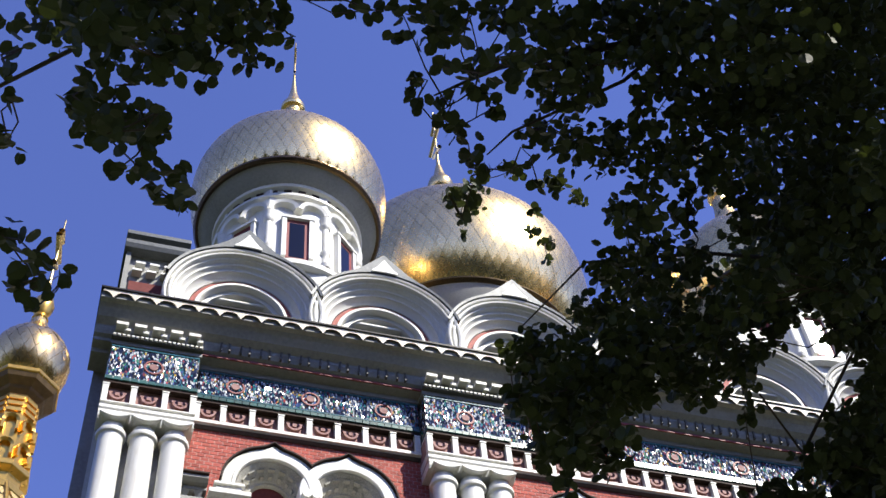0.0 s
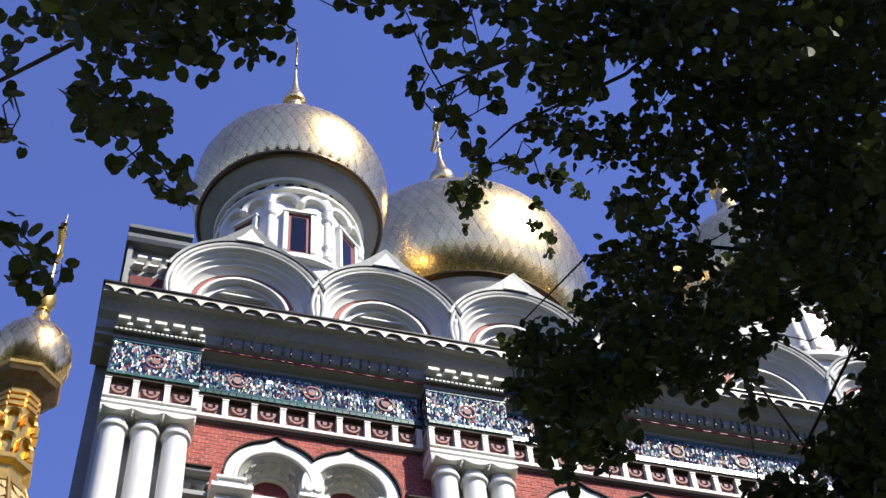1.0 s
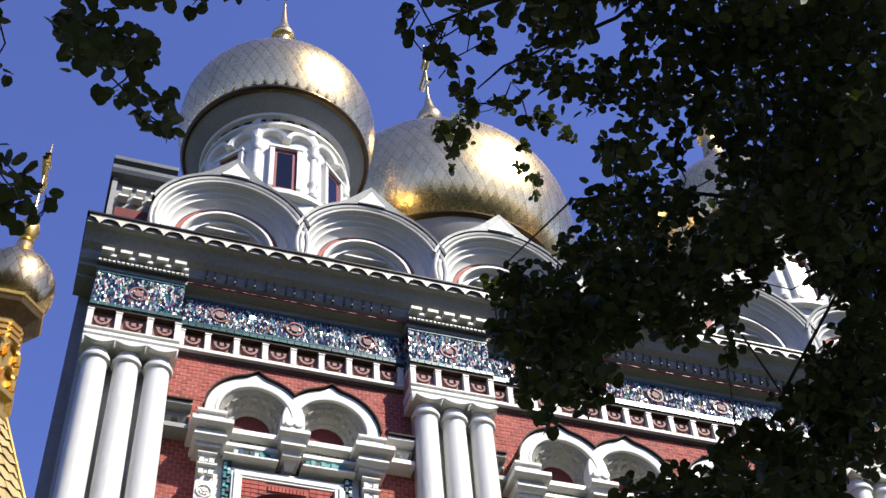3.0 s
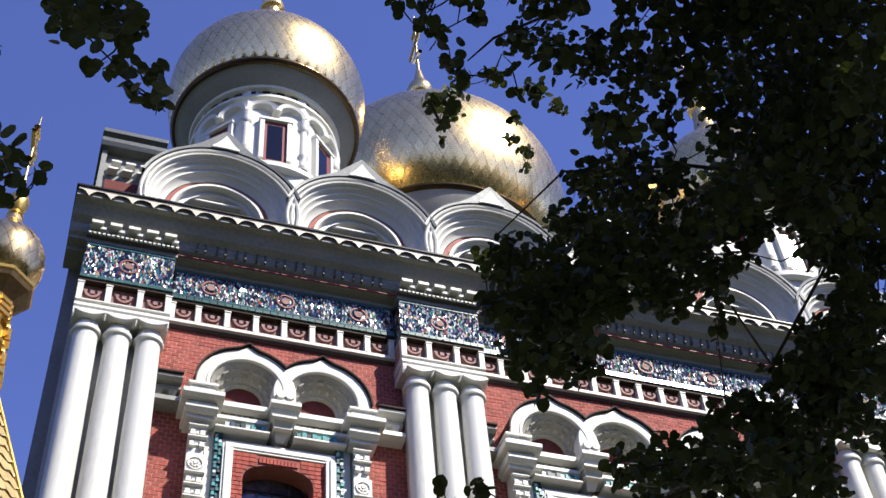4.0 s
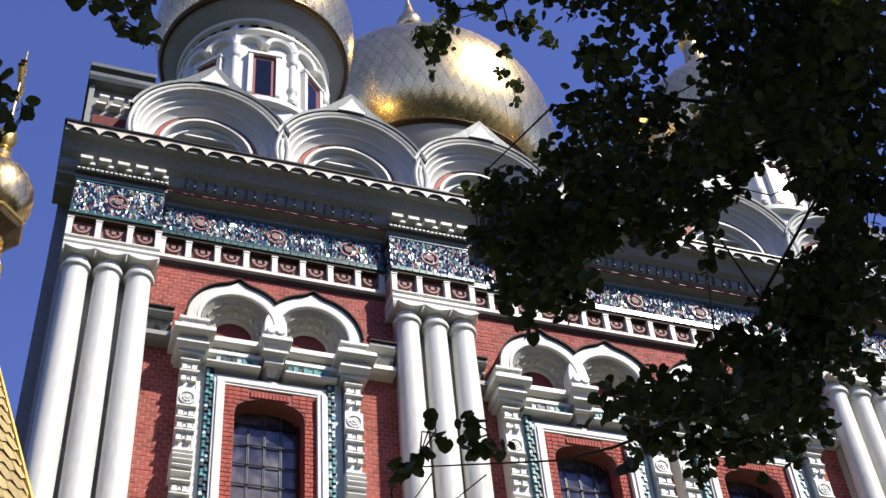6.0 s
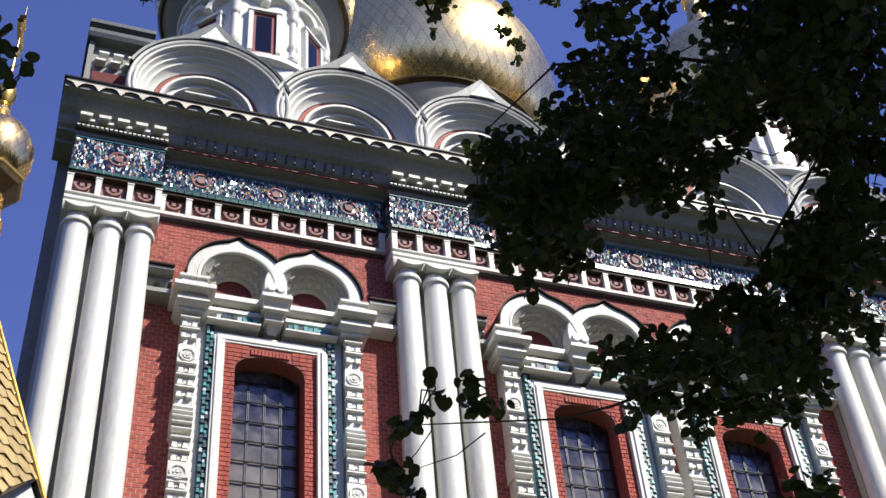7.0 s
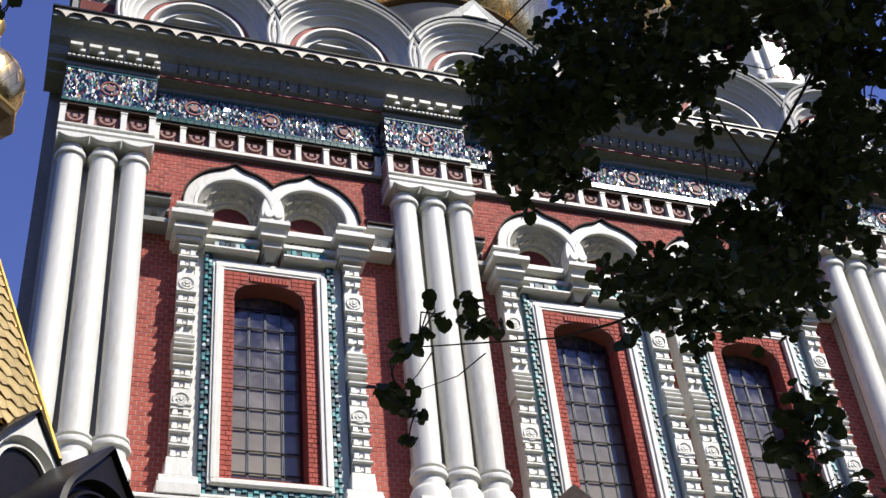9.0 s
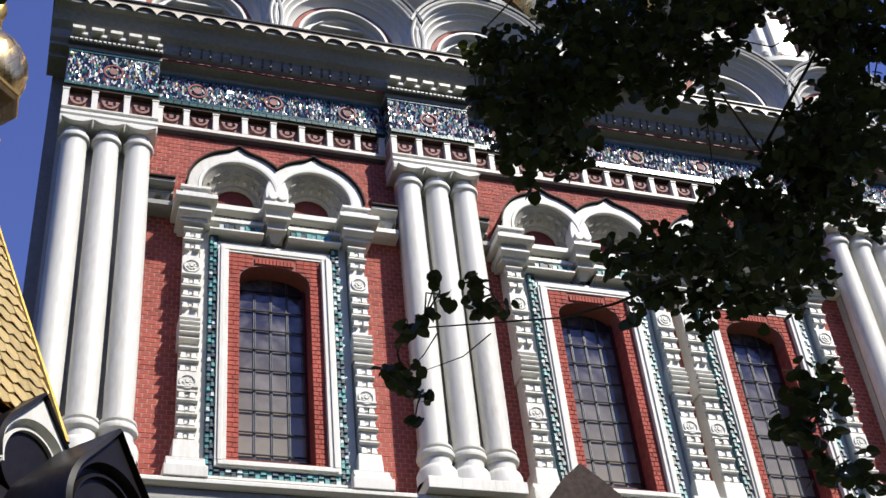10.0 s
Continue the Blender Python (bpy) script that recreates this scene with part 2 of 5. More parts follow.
# ---- mesh helpers ----
class Shape:
    """Vertices and faces gathered for one mesh."""

    def __init__(self):
        self.v, self.f = [], []

    def quadgrid(self, rows, close_u=False, close_v=False):
        """Rows of equally many points, joined by quads."""
        o, n, k = len(self.v), len(rows), len(rows[0])
        for r in rows:
            self.v.extend(r)
        for i in range(n if close_v else n - 1):
            for j in range(k if close_u else k - 1):
                a, b = o + i * k + j, o + i * k + (j + 1) % k
                c, d = o + (i + 1) % n * k + (j + 1) % k, o + (i + 1) % n * k + j
                self.f.append((a, b, c, d))
        return self

    def box(self, x0, x1, y0, y1, z0, z1, tx=0.0, ty=0.0):
        """A block; tx, ty narrow its top."""
        o = len(self.v)
        self.v += [(x0, y0, z0), (x1, y0, z0), (x1, y1, z0), (x0, y1, z0),
                   (x0 + tx, y0 + ty, z1), (x1 - tx, y0 + ty, z1), (x1 - tx, y1, z1), (x0 + tx, y1, z1)]
        self.f += [tuple(o + i for i in q) for q in ((3, 2, 1, 0), (4, 5, 6, 7), (0, 1, 5, 4), (1, 2, 6, 5), (2, 3, 7, 6), (3, 0, 4, 7))]
        return self

    def lathe(self, cx, cy, prof, n=32, a0=0.0, a1=2 * math.pi):
        full = abs(a1 - a0 - 2 * math.pi) < 1e-6
        k = n if full else n + 1
        rows = [[(cx + r * math.cos(a0 + (a1 - a0) * i / n), cy + r * math.sin(a0 + (a1 - a0) * i / n), z) for i in range(k)] for r, z in prof]
        return self.quadgrid(rows, close_u=full)

    def run(self, x0, x1, prof):
        """A moulding along x: closed outline of (y, z) points, with end caps."""
        o, k = len(self.v), len(prof)
        self.quadgrid([[(x, y, z) for y, z in prof] for x in (x0, x1)], close_u=True)
        self.f += [tuple(o + i for i in range(k)), tuple(o + k + i for i in reversed(range(k)))]
        return self

    def arch(self, cx, cz, prof, a0=0.0, a1=math.pi, n=24, ogee=0.0, wide=0.26, power=1.8, inner=0.6):
        """Outline of (radius, y) points swept round a centre in the x-z plane; ogee lifts the crown to a tip."""
        rows = []
        for i in range(n + 1):
            a = a0 + (a1 - a0) * i / n
            lift = ogee * max(0.0, 1 - abs(a - math.pi / 2) / wide) ** power
            rows.append([(cx + r * math.cos(a), y, cz + (r + lift * (r > inner)) * math.sin(a)) for r, y in prof])
        o, k = len(self.v), len(prof)
        self.quadgrid(rows, close_u=True)
        self.f += [tuple(o + i for i in reversed(range(k))), tuple(o + n * k + i for i in range(k))]
        return self

    def disc(self, cx, cz, r, y0, y1, n=20, a0=0.0, a1=2 * math.pi):
        """A short round plug facing -y."""
        o = len(self.v)
        pts = [(cx + r * math.cos(a0 + (a1 - a0) * i / n), cz + r * math.sin(a0 + (a1 - a0) * i / n)) for i in range(n + (a1 - a0 < 6.2))]
        k = len(pts)
        self.v += [(x, y0, z) for x, z in pts] + [(x, y1, z) for x, z in pts]
        self.f.append(tuple(o + i for i in range(k)))
        self.f += [(o + i, o + k + i, o + k + (i + 1) % k, o + (i + 1) % k) for i in range(k)]
        return self

    def tube(self, pts, r0, r1, n=6):
        rows = []
        for i, p in enumerate(pts):
            p = Vector(p)
            d = (Vector(pts[min(i + 1, len(pts) - 1)]) - Vector(pts[max(i - 1, 0)])).normalized()
            u = d.cross(Vector((0.31, 0.17, 0.93))).normalized()
            w = d.cross(u)
            r = r0 + (r1 - r0) * i / max(1, len(pts) - 1)
            rows.append([tuple(p + u * (r * math.cos(2 * math.pi * j / n)) + w * (r * math.sin(2 * math.pi * j / n))) for j in range(n)])
        self.quadgrid(rows, close_u=True)
        o = len(self.v)
        self.f.append(tuple(range(o - n, o)))
        return self

    def mesh(self, name, mat, smooth=False, fix=True):
        me = bpy.data.meshes.new(name)
        me.from_pydata(self.v, [], self.f)
        if fix:
            bm = bmesh.new()
            bm.from_mesh(me)
            bmesh.ops.recalc_face_normals(bm, faces=bm.faces)
            bm.to_mesh(me)
            bm.free()
        me.materials.append(mat)
        if smooth:
            for p in me.polygons:
                p.use_smooth = True
            me.set_sharp_from_angle(angle=radians(38))
        return me


def part(name, shape, mat, parent, label="", smooth=False, bevel=0.0, fix=True):
    """One mesh object under a thing or a part."""
    ob = new(name, shape.mesh(name, mat, smooth, fix))
    ob.parent = parent
    if bevel:
        mod = ob.modifiers.new("edge", "BEVEL")
        mod.width, mod.segments, mod.limit_method, mod.angle_limit = bevel, 2, "ANGLE", radians(50)
    return tagged(ob, label)


def share(name, mesh, parent, m):
    """Another piece on a mesh that is already there."""
    ob = new(name, mesh)
    ob.parent = parent
    ob.matrix_basis = m
    return ob


# ---- plan ----
X_LEFT, X_RIGHT = 3.70, 23.63
CLUSTERS = (4.609, 9.762, 17.57, 22.72)      # middle columns of the triple clusters
COL_STEP = 0.463
WINDOWS = (7.155, 12.11, 15.01, 20.20)
DEPTH = 19.1
GABLE_X0, GABLE_STEP, GABLES = 5.98, 2.577, 7

# ---- ground ----
g = Shape()
g.quadgrid([[(x, y, 0.04 * math.sin(x * 0.13) * math.cos(y * 0.11) - 0.02) for x in np.linspace(-1500, 1500, 61)] for y in np.linspace(-1500, 1500, 61)])
ground = new("ground", g.mesh("ground", SOIL))
tagged(ground, "worn lawn round the church", "ground", kind="structure")

# ---- church: walls ----
church = new("church")
tagged(church, "red brick church with white columns, mosaic frieze and gilded onion domes", "church")
w = Shape()
holes = [(c - 0.64, c + 0.64) for c in WINDOWS]
edges = [X_LEFT + 0.19] + [e for h in holes for e in h] + [X_RIGHT - 0.19]
for a, b in zip(edges[::2], edges[1::2]):
    w.box(a, b, 0.012, 0.6, 0.0, 18.3)
for a, b in holes:
    w.box(a, b, 0.012, 0.6, 0.0, 10.82)
    w.box(a, b, 0.012, 0.6, 14.24, 18.3)
w.box(X_LEFT, X_LEFT + 0.6, 0.34, DEPTH, 0.0, 18.3)
w.box(X_RIGHT - 0.6, X_RIGHT, 0.34, DEPTH, 0.0, 18.3)
w.box(X_LEFT, X_RIGHT, DEPTH - 0.6, DEPTH, 0.0, 18.3)
wall = part("wall", w, MORTAR, church, "red brick wall with pale joints")
bm = bmesh.new()
bm.from_mesh(wall.data)
bmesh.ops.remove_doubles(bm, verts=bm.verts, dist=0.001)
bm.to_mesh(wall.data)
bm.free()
s = Shape().run(X_LEFT - 0.1, X_RIGHT + 0.1, [(0.1, 10.20), (-0.38, 10.20), (-0.44, 10.225), (-0.44, 10.27), (-0.41, 10.30), (0.1, 10.30)])
part("ledge_slab", s, WHITE, church, "white ledge slab under the windows", bevel=0.006)
s = Shape().run(X_LEFT - 0.1, X_RIGHT + 0.1, [(0.1, 9.90), (-0.30, 9.90), (-0.38, 9.97), (-0.38, 10.04), (-0.33, 10.06), (-0.33, 10.198), (0.1, 10.198)])
s.run(X_LEFT - 0.1, X_RIGHT + 0.1, [(-0.24, 0.0), (-0.24, 9.88), (0.1, 9.88), (0.1, 0.0)])
part("string_course", s, GREYWHITE, church, "grey-white stone ledge under the windows", bevel=0.02)
for c in CLUSTERS:
    a = X_LEFT + 0.19 if c < 5 else c - 0.60
    b = X_RIGHT - 0.19 if c > 22 else c + 0.60
    part("column_backing", Shape().box(a, b, -0.13, 0.1, 10.302, 17.84), PIER, church, "flat pale pier behind the columns")
# set-back strips, coloured grey for the shade the columns throw
for a, b in ((X_LEFT, X_LEFT + 0.188), (X_RIGHT - 0.188, X_RIGHT)):
    part("corner_return", Shape().box(a, b, 0.30, 0.339, 10.302, 17.84), GREYWHITE, church, "set-back corner return, grey for the column shade")

# columns
def column(x):
    prof = [(0.192, 11.04), (0.200, 11.6), (0.202, 12.8), (0.198, 14.2), (0.184, 15.72)]
    shaft = part("column", Shape().lathe(x, -0.30, prof, 28), WHITE, church, smooth=True)
    b = Shape().lathe(x, -0.30, [(0.285, 10.47), (0.285, 10.64), (0.26, 10.70), (0.215, 10.74), (0.215, 10.85), (0.26, 10.88), (0.27, 10.92), (0.255, 10.96),
                                 (0.208, 10.98), (0.245, 11.01), (0.247, 11.04), (0.19, 11.07)], 28)
    part("base", b, WHITE, shaft, smooth=True)
    part("plinth", Shape().box(x - 0.235, x + 0.235, -0.60, -0.13, 10.302, 10.48), WHITE, shaft, bevel=0.01)
    # neck ring under a cushion block whose lower edge hangs in a bow
    c = Shape().lathe(x, -0.30, [(0.18, 15.70), (0.186, 15.84), (0.222, 15.86), (0.232, 15.895), (0.222, 15.93), (0.188, 15.945), (0.185, 16.0), (0.16, 16.08)], 28)
    part("neck_ring", c, WHITE, shaft, smooth=True)
    n = 14
    low = [(x - 0.225 + 0.45 * i / n, 16.135 - 0.075 * math.sin(math.pi * i / n) ** 0.8) for i in range(n + 1)]
    q = Shape().quadgrid([[(x + (u - x) * 0.7, -0.10, 16.12) for u, v in low], [(x + (u - x) * 0.8, -0.46, v + 0.02) for u, v in low], [(u, -0.56, v + 0.004) for u, v in low],
                          [(u, -0.575, v + 0.012) for u, v in low], [(u, -0.575, 16.15) for u, v in low], [(u, -0.10, 16.15) for u, v in low]])
    part("capital", q, WHITE, shaft)
    return shaft


for c in CLUSTERS:
    for k in (-1, 0, 1):
        column(c + k * COL_STEP)


# ---- church: windows ----
def pilaster(x, parent):
    """Carved pilaster: stacked plates, split dentils, rosettes and a swelling in the middle."""
    p = Shape().box(x - 0.108, x + 0.108, -0.25, 0.02, 10.70, 14.60)
    y = -0.25
    skip = ((11.62, 11.98), (12.44, 12.94), (13.60, 13.96))
    z = 10.95
    while z < 14.50:
        if not any(a - 0.03 < z < b for a, b in skip):
            p.run(x - 0.138, x + 0.138, [(y, z + 0.10), (y - 0.07, z + 0.112), (y - 0.085, z + 0.125), (y - 0.085, z + 0.148), (y, z + 0.155)])
            p.box(x - 0.124, x + 0.124, y - 0.035, y + 0.02, z + 0.06, z + 0.10)
            for dx in (-0.071, 0.071):
                p.box(x + dx - 0.041, x + dx + 0.041, y - 0.065, y + 0.02, z - 0.03, z + 0.06, 0.012, 0.015)
            p.box(x - 0.022, x + 0.022, y - 0.03, y + 0.02, z + 0.005, z + 0.06)
        z += 0.212
    for i in range(5):
        zz, dd = 12.47 + i * 0.088, 0.05 + 0.055 * math.sin(math.pi * (i + 0.5) / 5)
        p.run(x - 0.14, x + 0.14, [(y, zz), (y - dd, zz + 0.012), (y - dd - 0.012, zz + 0.033), (y - dd, zz + 0.055), (y - 0.03, zz + 0.068), (y - 0.03, zz + 0.088), (0.0, zz + 0.088), (0.0, zz)])
    for zr in (11.80, 13.78):
        p.box(x - 0.136, x + 0.136, y - 0.06, y + 0.02, zr - 0.15, zr + 0.17)
        p.arch(x, zr, [(0.122, y - 0.055), (0.113, y - 0.08), (0.096, y - 0.08), (0.088, y - 0.055)], 0, 2 * math.pi, 20)
        for k in range(8):
            t = 2 * math.pi * k / 8
            p.disc(x + 0.050 * math.cos(t), zr + 0.050 * math.sin(t), 0.019, y - 0.078, y - 0.05, 6)
        p.disc(x, zr, 0.026, y - 0.088, y - 0.05, 10)
    part("pilaster", p, WHITE, parent)
    b = Shape().box(x - 0.28, x + 0.28, -0.45, 0.02, 10.302, 10.47).run(x - 0.25, x + 0.25, [(0.02, 10.47), (-0.42, 10.47), (-0.40, 10.53), (-0.36, 10.57), (-0.36, 10.62), (0.02, 10.62)])
    b.box(x - 0.175, x + 0.175, -0.35, 0.02, 10.62, 10.90, 0.015, 0.02)
    part("pilaster_base", b, WHITE, parent, bevel=0.01)
    c = Shape().box(x - 0.20, x + 0.20, -0.38, 0.02, 14.56, 14.62).run(x - 0.24, x + 0.24, [(0.02, 14.62), (-0.42, 14.62), (-0.49, 14.68), (-0.49, 14.72), (0.02, 14.72)])
    c.box(x - 0.22, x + 0.22, -0.46, 0.02, 14.72, 14.81).run(x - 0.307, x + 0.307, [(0.02, 14.81), (-0.53, 14.815), (-0.60, 14.85), (-0.60, 14.93), (0.02, 14.94)])
    c.box(x - 0.19, x + 0.19, -0.42, 0.02, 14.94, 15.15).box(x - 0.225, x + 0.225, -0.46, 0.02, 15.15, 15.20)
    part("pilaster_capital", c, WHITE, parent, bevel=0.008)


def window():
    """Double-arched surround with a glazed arched opening, built round x = 0."""
    f = Shape().box(-0.84, 0.84, -0.25, 0.05, 10.60, 10.70).box(-0.80, 0.80, -0.275, 0.05, 10.615, 10.675)
    surround = part("window", f, WHITE, church, "tall arched window in a white carved surround", bevel=0.006)
    for sx in (-1, 1):
        a, b = sorted((sx * 0.84, sx * 0.685))
        a2, b2 = sorted((sx * 0.805, sx * 0.745))
        part("window_jamb", Shape().box(a, b, -0.25, 0.05, 10.702, 14.228).box(a2, b2, -0.275, 0.05, 10.68, 14.25), WHITE, surround, bevel=0.006)
        a, b = sorted((sx * 0.965, sx * 1.085))
        part("border_strip", Shape().box(a, b, -0.13, 0.02, 10.42, 14.60), WHITE, surround)
    part("window_lintel", Shape().box(-0.84, 0.84, -0.19, 0.05, 14.23, 14.40).box(-0.80, 0.80, -0.205, 0.05, 14.27, 14.355), WHITE, surround, bevel=0.006)
    for sx in (-1, 1):
        pilaster(sx * 1.22, surround)
    # glazed tile border: small studs in two files
    t = Shape()
    for sx in (-1, 1):
        for i in range(50):
            z = 10.47 + i * 0.08
            for j in range(2):
                x = sx * (0.876 + 0.056 * j)
                t.box(x - 0.025, x + 0.025, -0.215 - 0.015 * ((i + j) % 2), 0.02, z, z + 0.070, 0.008, 0.012)
    for i in range(22):
        x = -0.84 + i * 0.0765
        for j in range(2):
            t.box(x, x + 0.068, -0.215 - 0.015 * ((i + j) % 2), 0.02, 10.455 + 0.07 * j, 10.517 + 0.07 * j, 0.006, 0.01)
        if abs(x + 0.034) > 0.24:
            t.box(x, x + 0.068, -0.30 - 0.02 * (i % 2), 0.02, 14.56, 14.64)
    part("tile_border", t, TILES, surround, "teal, black and white glazed tile border")
    bed = Shape().box(-0.963, -0.842, -0.195, 0.015, 10.44, 14.6).box(0.842, 0.963, -0.195, 0.015, 10.44, 14.6).box(-0.84, 0.84, -0.195, 0.015, 10.44, 10.598)
    part("tile_bed", bed, TEAL, surround)
    part("border_ledge", Shape().run(-0.97, 0.97, [(0.0, 10.36), (-0.27, 10.365), (-0.30, 10.38), (-0.30, 10.415), (0.0, 10.435)]), WHITE, surround)
    # brick reveal with a segmental head
    r = Shape()
    for sx in (-1, 1):
        a, b = sorted((sx * 0.684, sx * 0.515))
        r.box(a, b, -0.165, 0.5, 10.70, 13.76)
    n = 16
    arc = [(-0.515 * math.cos(math.pi * i / n), 13.76 + 0.30 * math.sin(math.pi * i / n) ** 0.8) for i in range(n + 1)]
    top = [(-0.684 + 1.368 * i / n, 14.23) for i in range(n + 1)]
    r.quadgrid([[(x, 0.5, z) for x, z in arc], [(x, -0.165, z) for x, z in arc], [(x, -0.165, z) for x, z in top]])
    r.quadgrid([[(-0.684, -0.165, 13.76), (-0.515, -0.165, 13.76)], [(-0.684, -0.165, 14.23), (-0.684, -0.165, 14.23)]])
    r.quadgrid([[(0.515, -0.165, 13.76), (0.684, -0.165, 13.76)], [(0.684, -0.165, 14.23), (0.684, -0.165, 14.23)]])
    r.box(-0.515, 0.515, -0.16, 0.5, 10.70, 10.76)
    part("reveal", r, JOINTS, surround, "red brick reveal with an arched head")
    br = Shape()
    for i in range(46):
        z = 10.71 + i * 0.0765
        for sx in (-1, 1):
            cuts = (0.515, 0.60, 0.684) if i % 2 else (0.515, 0.562, 0.684)
            if z > 13.72:
                k = max(0.0, min(1.0, (z + 0.01 - 13.76) / 0.30)) ** 1.25
                e = 0.515 * math.sqrt(max(0.0, 1 - k * k)) + 0.012
                cuts = [e] + [c for c in (0.10, 0.21, 0.32, 0.43, 0.54, 0.63) if c > e + 0.03] + [0.684]
            for c0, c1 in zip(cuts, cuts[1:]):
                if z > 14.16:
                    continue
                a, b = sorted((sx * (c0 + 0.004), sx * (c1 - 0.005)))
                if z > 14.05 and min(abs(a), abs(b)) < 0.31:
                    continue
                br.box(a, b, -0.177, -0.10, z, z + 0.063)
            # courses turn into the depth of the reveal
            for y0 in (-0.16, -0.09, -0.02, 0.05):
                a, b = sorted((sx * 0.516, sx * 0.511))
                if z < 13.68:
                    br.box(a, b, y0, y0 + 0.062, z, z + 0.063)
    j_ = part("jamb_bricks", br, BRICK, surround, "red brick jamb courses", fix=False)
    tagged(j_, kind="stuff")
    me = Shape().box(0, 0.042, -0.19, 0.05, 14.07, 14.17).mesh("head_brick", BRICK)
    for i in range(11):
        share("head_brick", me, surround, pose(-0.29 + i * 0.053, 0, 0))
    # glass and grille
    part("pane", Shape().box(-0.53, 0.53, 0.165, 0.18, 10.84, 14.40), GLASS, surround, "dark old window glass")
    for i in range(10):
        z = 11.04 + i * 0.345
        part("grille_bar", Shape().box(-0.515, 0.515, 0.128, 0.146, z - 0.008, z + 0.008), IRON, surround, "thin black iron window bar")
    for x in (-0.24, 0.0, 0.24):
        part("glazing_bar", Shape().box(x - 0.016, x - 0.006, 0.147, 0.166, 10.93, 14.25).box(x + 0.006, x + 0.016, 0.147, 0.166, 10.93, 14.25), DARKTIN, surround, "thin grey double glazing bar")
    k = Shape()
    for sx in (-1, 1):
        a, b = sorted((sx * 0.508, sx * 0.470))
        k.box(a, b, 0.11, 0.19, 10.90, 13.96)
    k.box(-0.51, 0.51, 0.06, 0.19, 10.842, 10.92)
    k.box(-0.51, 0.51, -0.10, 0.06, 10.762, 10.80)
    part("sash", k, SASH, surround, "red window frame darkened for the reveal shade")
    # twin arches
    za = 15.25
    q = Shape().box(-0.028, 0.028, -0.24, -0.10, 0.365, 0.415, 0.0, 0.05)
    q.run(-0.05, 0.05, [(-0.12, 0.425), (-0.315, 0.445), (-0.325, 0.465), (-0.20, 0.515)]).box(-0.016, 0.016, -0.355, -0.20, 0.515, 0.525, 0.0, 0.04)
    dent = q.mesh("dentil", CARVED)
    for cx in (-0.583, 0.583):
        a = Shape().arch(cx, za, [(0.548, -0.05), (0.548, -0.40), (0.56, -0.435), (0.60, -0.44), (0.61, -0.425), (0.75, -0.42), (0.765, -0.40), (0.765, 0.02), (0.548, 0.02)],
                         -0.20, math.pi + 0.20, 40, ogee=0.085)
        arch = part("arch", a, WHITE, surround, "white round arch with a small pointed tip", smooth=False)
        c = Shape().arch(cx, za, [(0.766, -0.47), (0.79, -0.47), (0.79, 0.0), (0.766, 0.0)], 0.70 if cx < 0 else 0.05, math.pi - (0.05 if cx < 0 else 0.70), 36, ogee=0.11)
        part("arch_flashing", c, BROWNTIN, arch, "thin brown metal flashing")
        i_ = Shape().arch(cx, za, [(0.30, 0.0), (0.30, -0.10), (0.315, -0.125), (0.345, -0.13), (0.36, -0.145), (0.535, -0.385), (0.549, -0.36), (0.549, 0.0)], -0.25, math.pi + 0.25, 28)
        for j in range(9):
            t_ = 0.10 + j * (math.pi - 0.20) / 8
            share("dentil", dent, surround, Matrix.Translation((cx, 0, za)) @ Matrix.Rotation(math.pi / 2 - t_, 4, "Y"))
        part("inner_arch", i_, CARVED, arch, "sloping carved inner arch")
        part("tympanum", Shape().disc(cx, za, 0.34, -0.045, 0.015, 24, -0.3, math.pi + 0.3), TYMPANUM, arch, "red brick field darkened for the arch shade")
        l_ = Shape()
        l_.run(cx - 0.40, cx + 0.40, [(0.0, 14.86), (-0.32, 14.87), (-0.36, 14.895), (-0.36, 14.985), (0.0, 15.01)])
        l_.run(cx - 0.40, cx + 0.40, [(0.0, 14.66), (-0.27, 14.67), (-0.31, 14.69), (-0.31, 14.755), (0.0, 14.77)])
        l_.run(cx - 0.40, cx + 0.40, [(0.0, 14.505), (-0.31, 14.505), (-0.33, 14.515), (-0.33, 14.545), (0.0, 14.555)])
        part("ledge", l_, WHITE, arch)
        d_ = Shape()
        for j in range(8):
            d_.box(cx - 0.37 + j * 0.095, cx - 0.30 + j * 0.095, -0.24, 0.0, 14.775, 14.855)
        part("ledge_tiles", d_, GREYWHITE, arch)
    # hanging boss between the arches
    b = Shape().run(-0.232, 0.232, [(0.0, 14.87), (-0.50, 14.875), (-0.57, 14.91), (-0.57, 14.98), (0.0, 14.995)])
    b.box(-0.15, 0.15, -0.49, 0.0, 14.99, 15.12, 0.02, 0.03).disc(-0.07, 15.17, 0.075, -0.50, -0.1, 12).disc(0.07, 15.17, 0.075, -0.50, -0.1, 12)
    b.box(-0.19, 0.19, -0.48, 0.0, 14.735, 14.78).box(-0.145, 0.145, -0.38, 0.0, 14.60, 14.64)
    b.quadgrid([[(-0.20, -0.50, 14.875), (0.20, -0.50, 14.875), (0.20, 0.0, 14.875), (-0.20, 0.0, 14.875)],
                [(-0.15, -0.40, 14.72), (0.15, -0.40, 14.72), (0.15, 0.0, 14.72), (-0.15, 0.0, 14.72)],
                [(-0.06, -0.20, 14.47), (0.06, -0.20, 14.47), (0.06, 0.0, 14.47), (-0.06, 0.0, 14.47)]], close_u=True)
    part("pendant", b, WHITE, surround, "hanging stone boss between the arches", bevel=0.006)
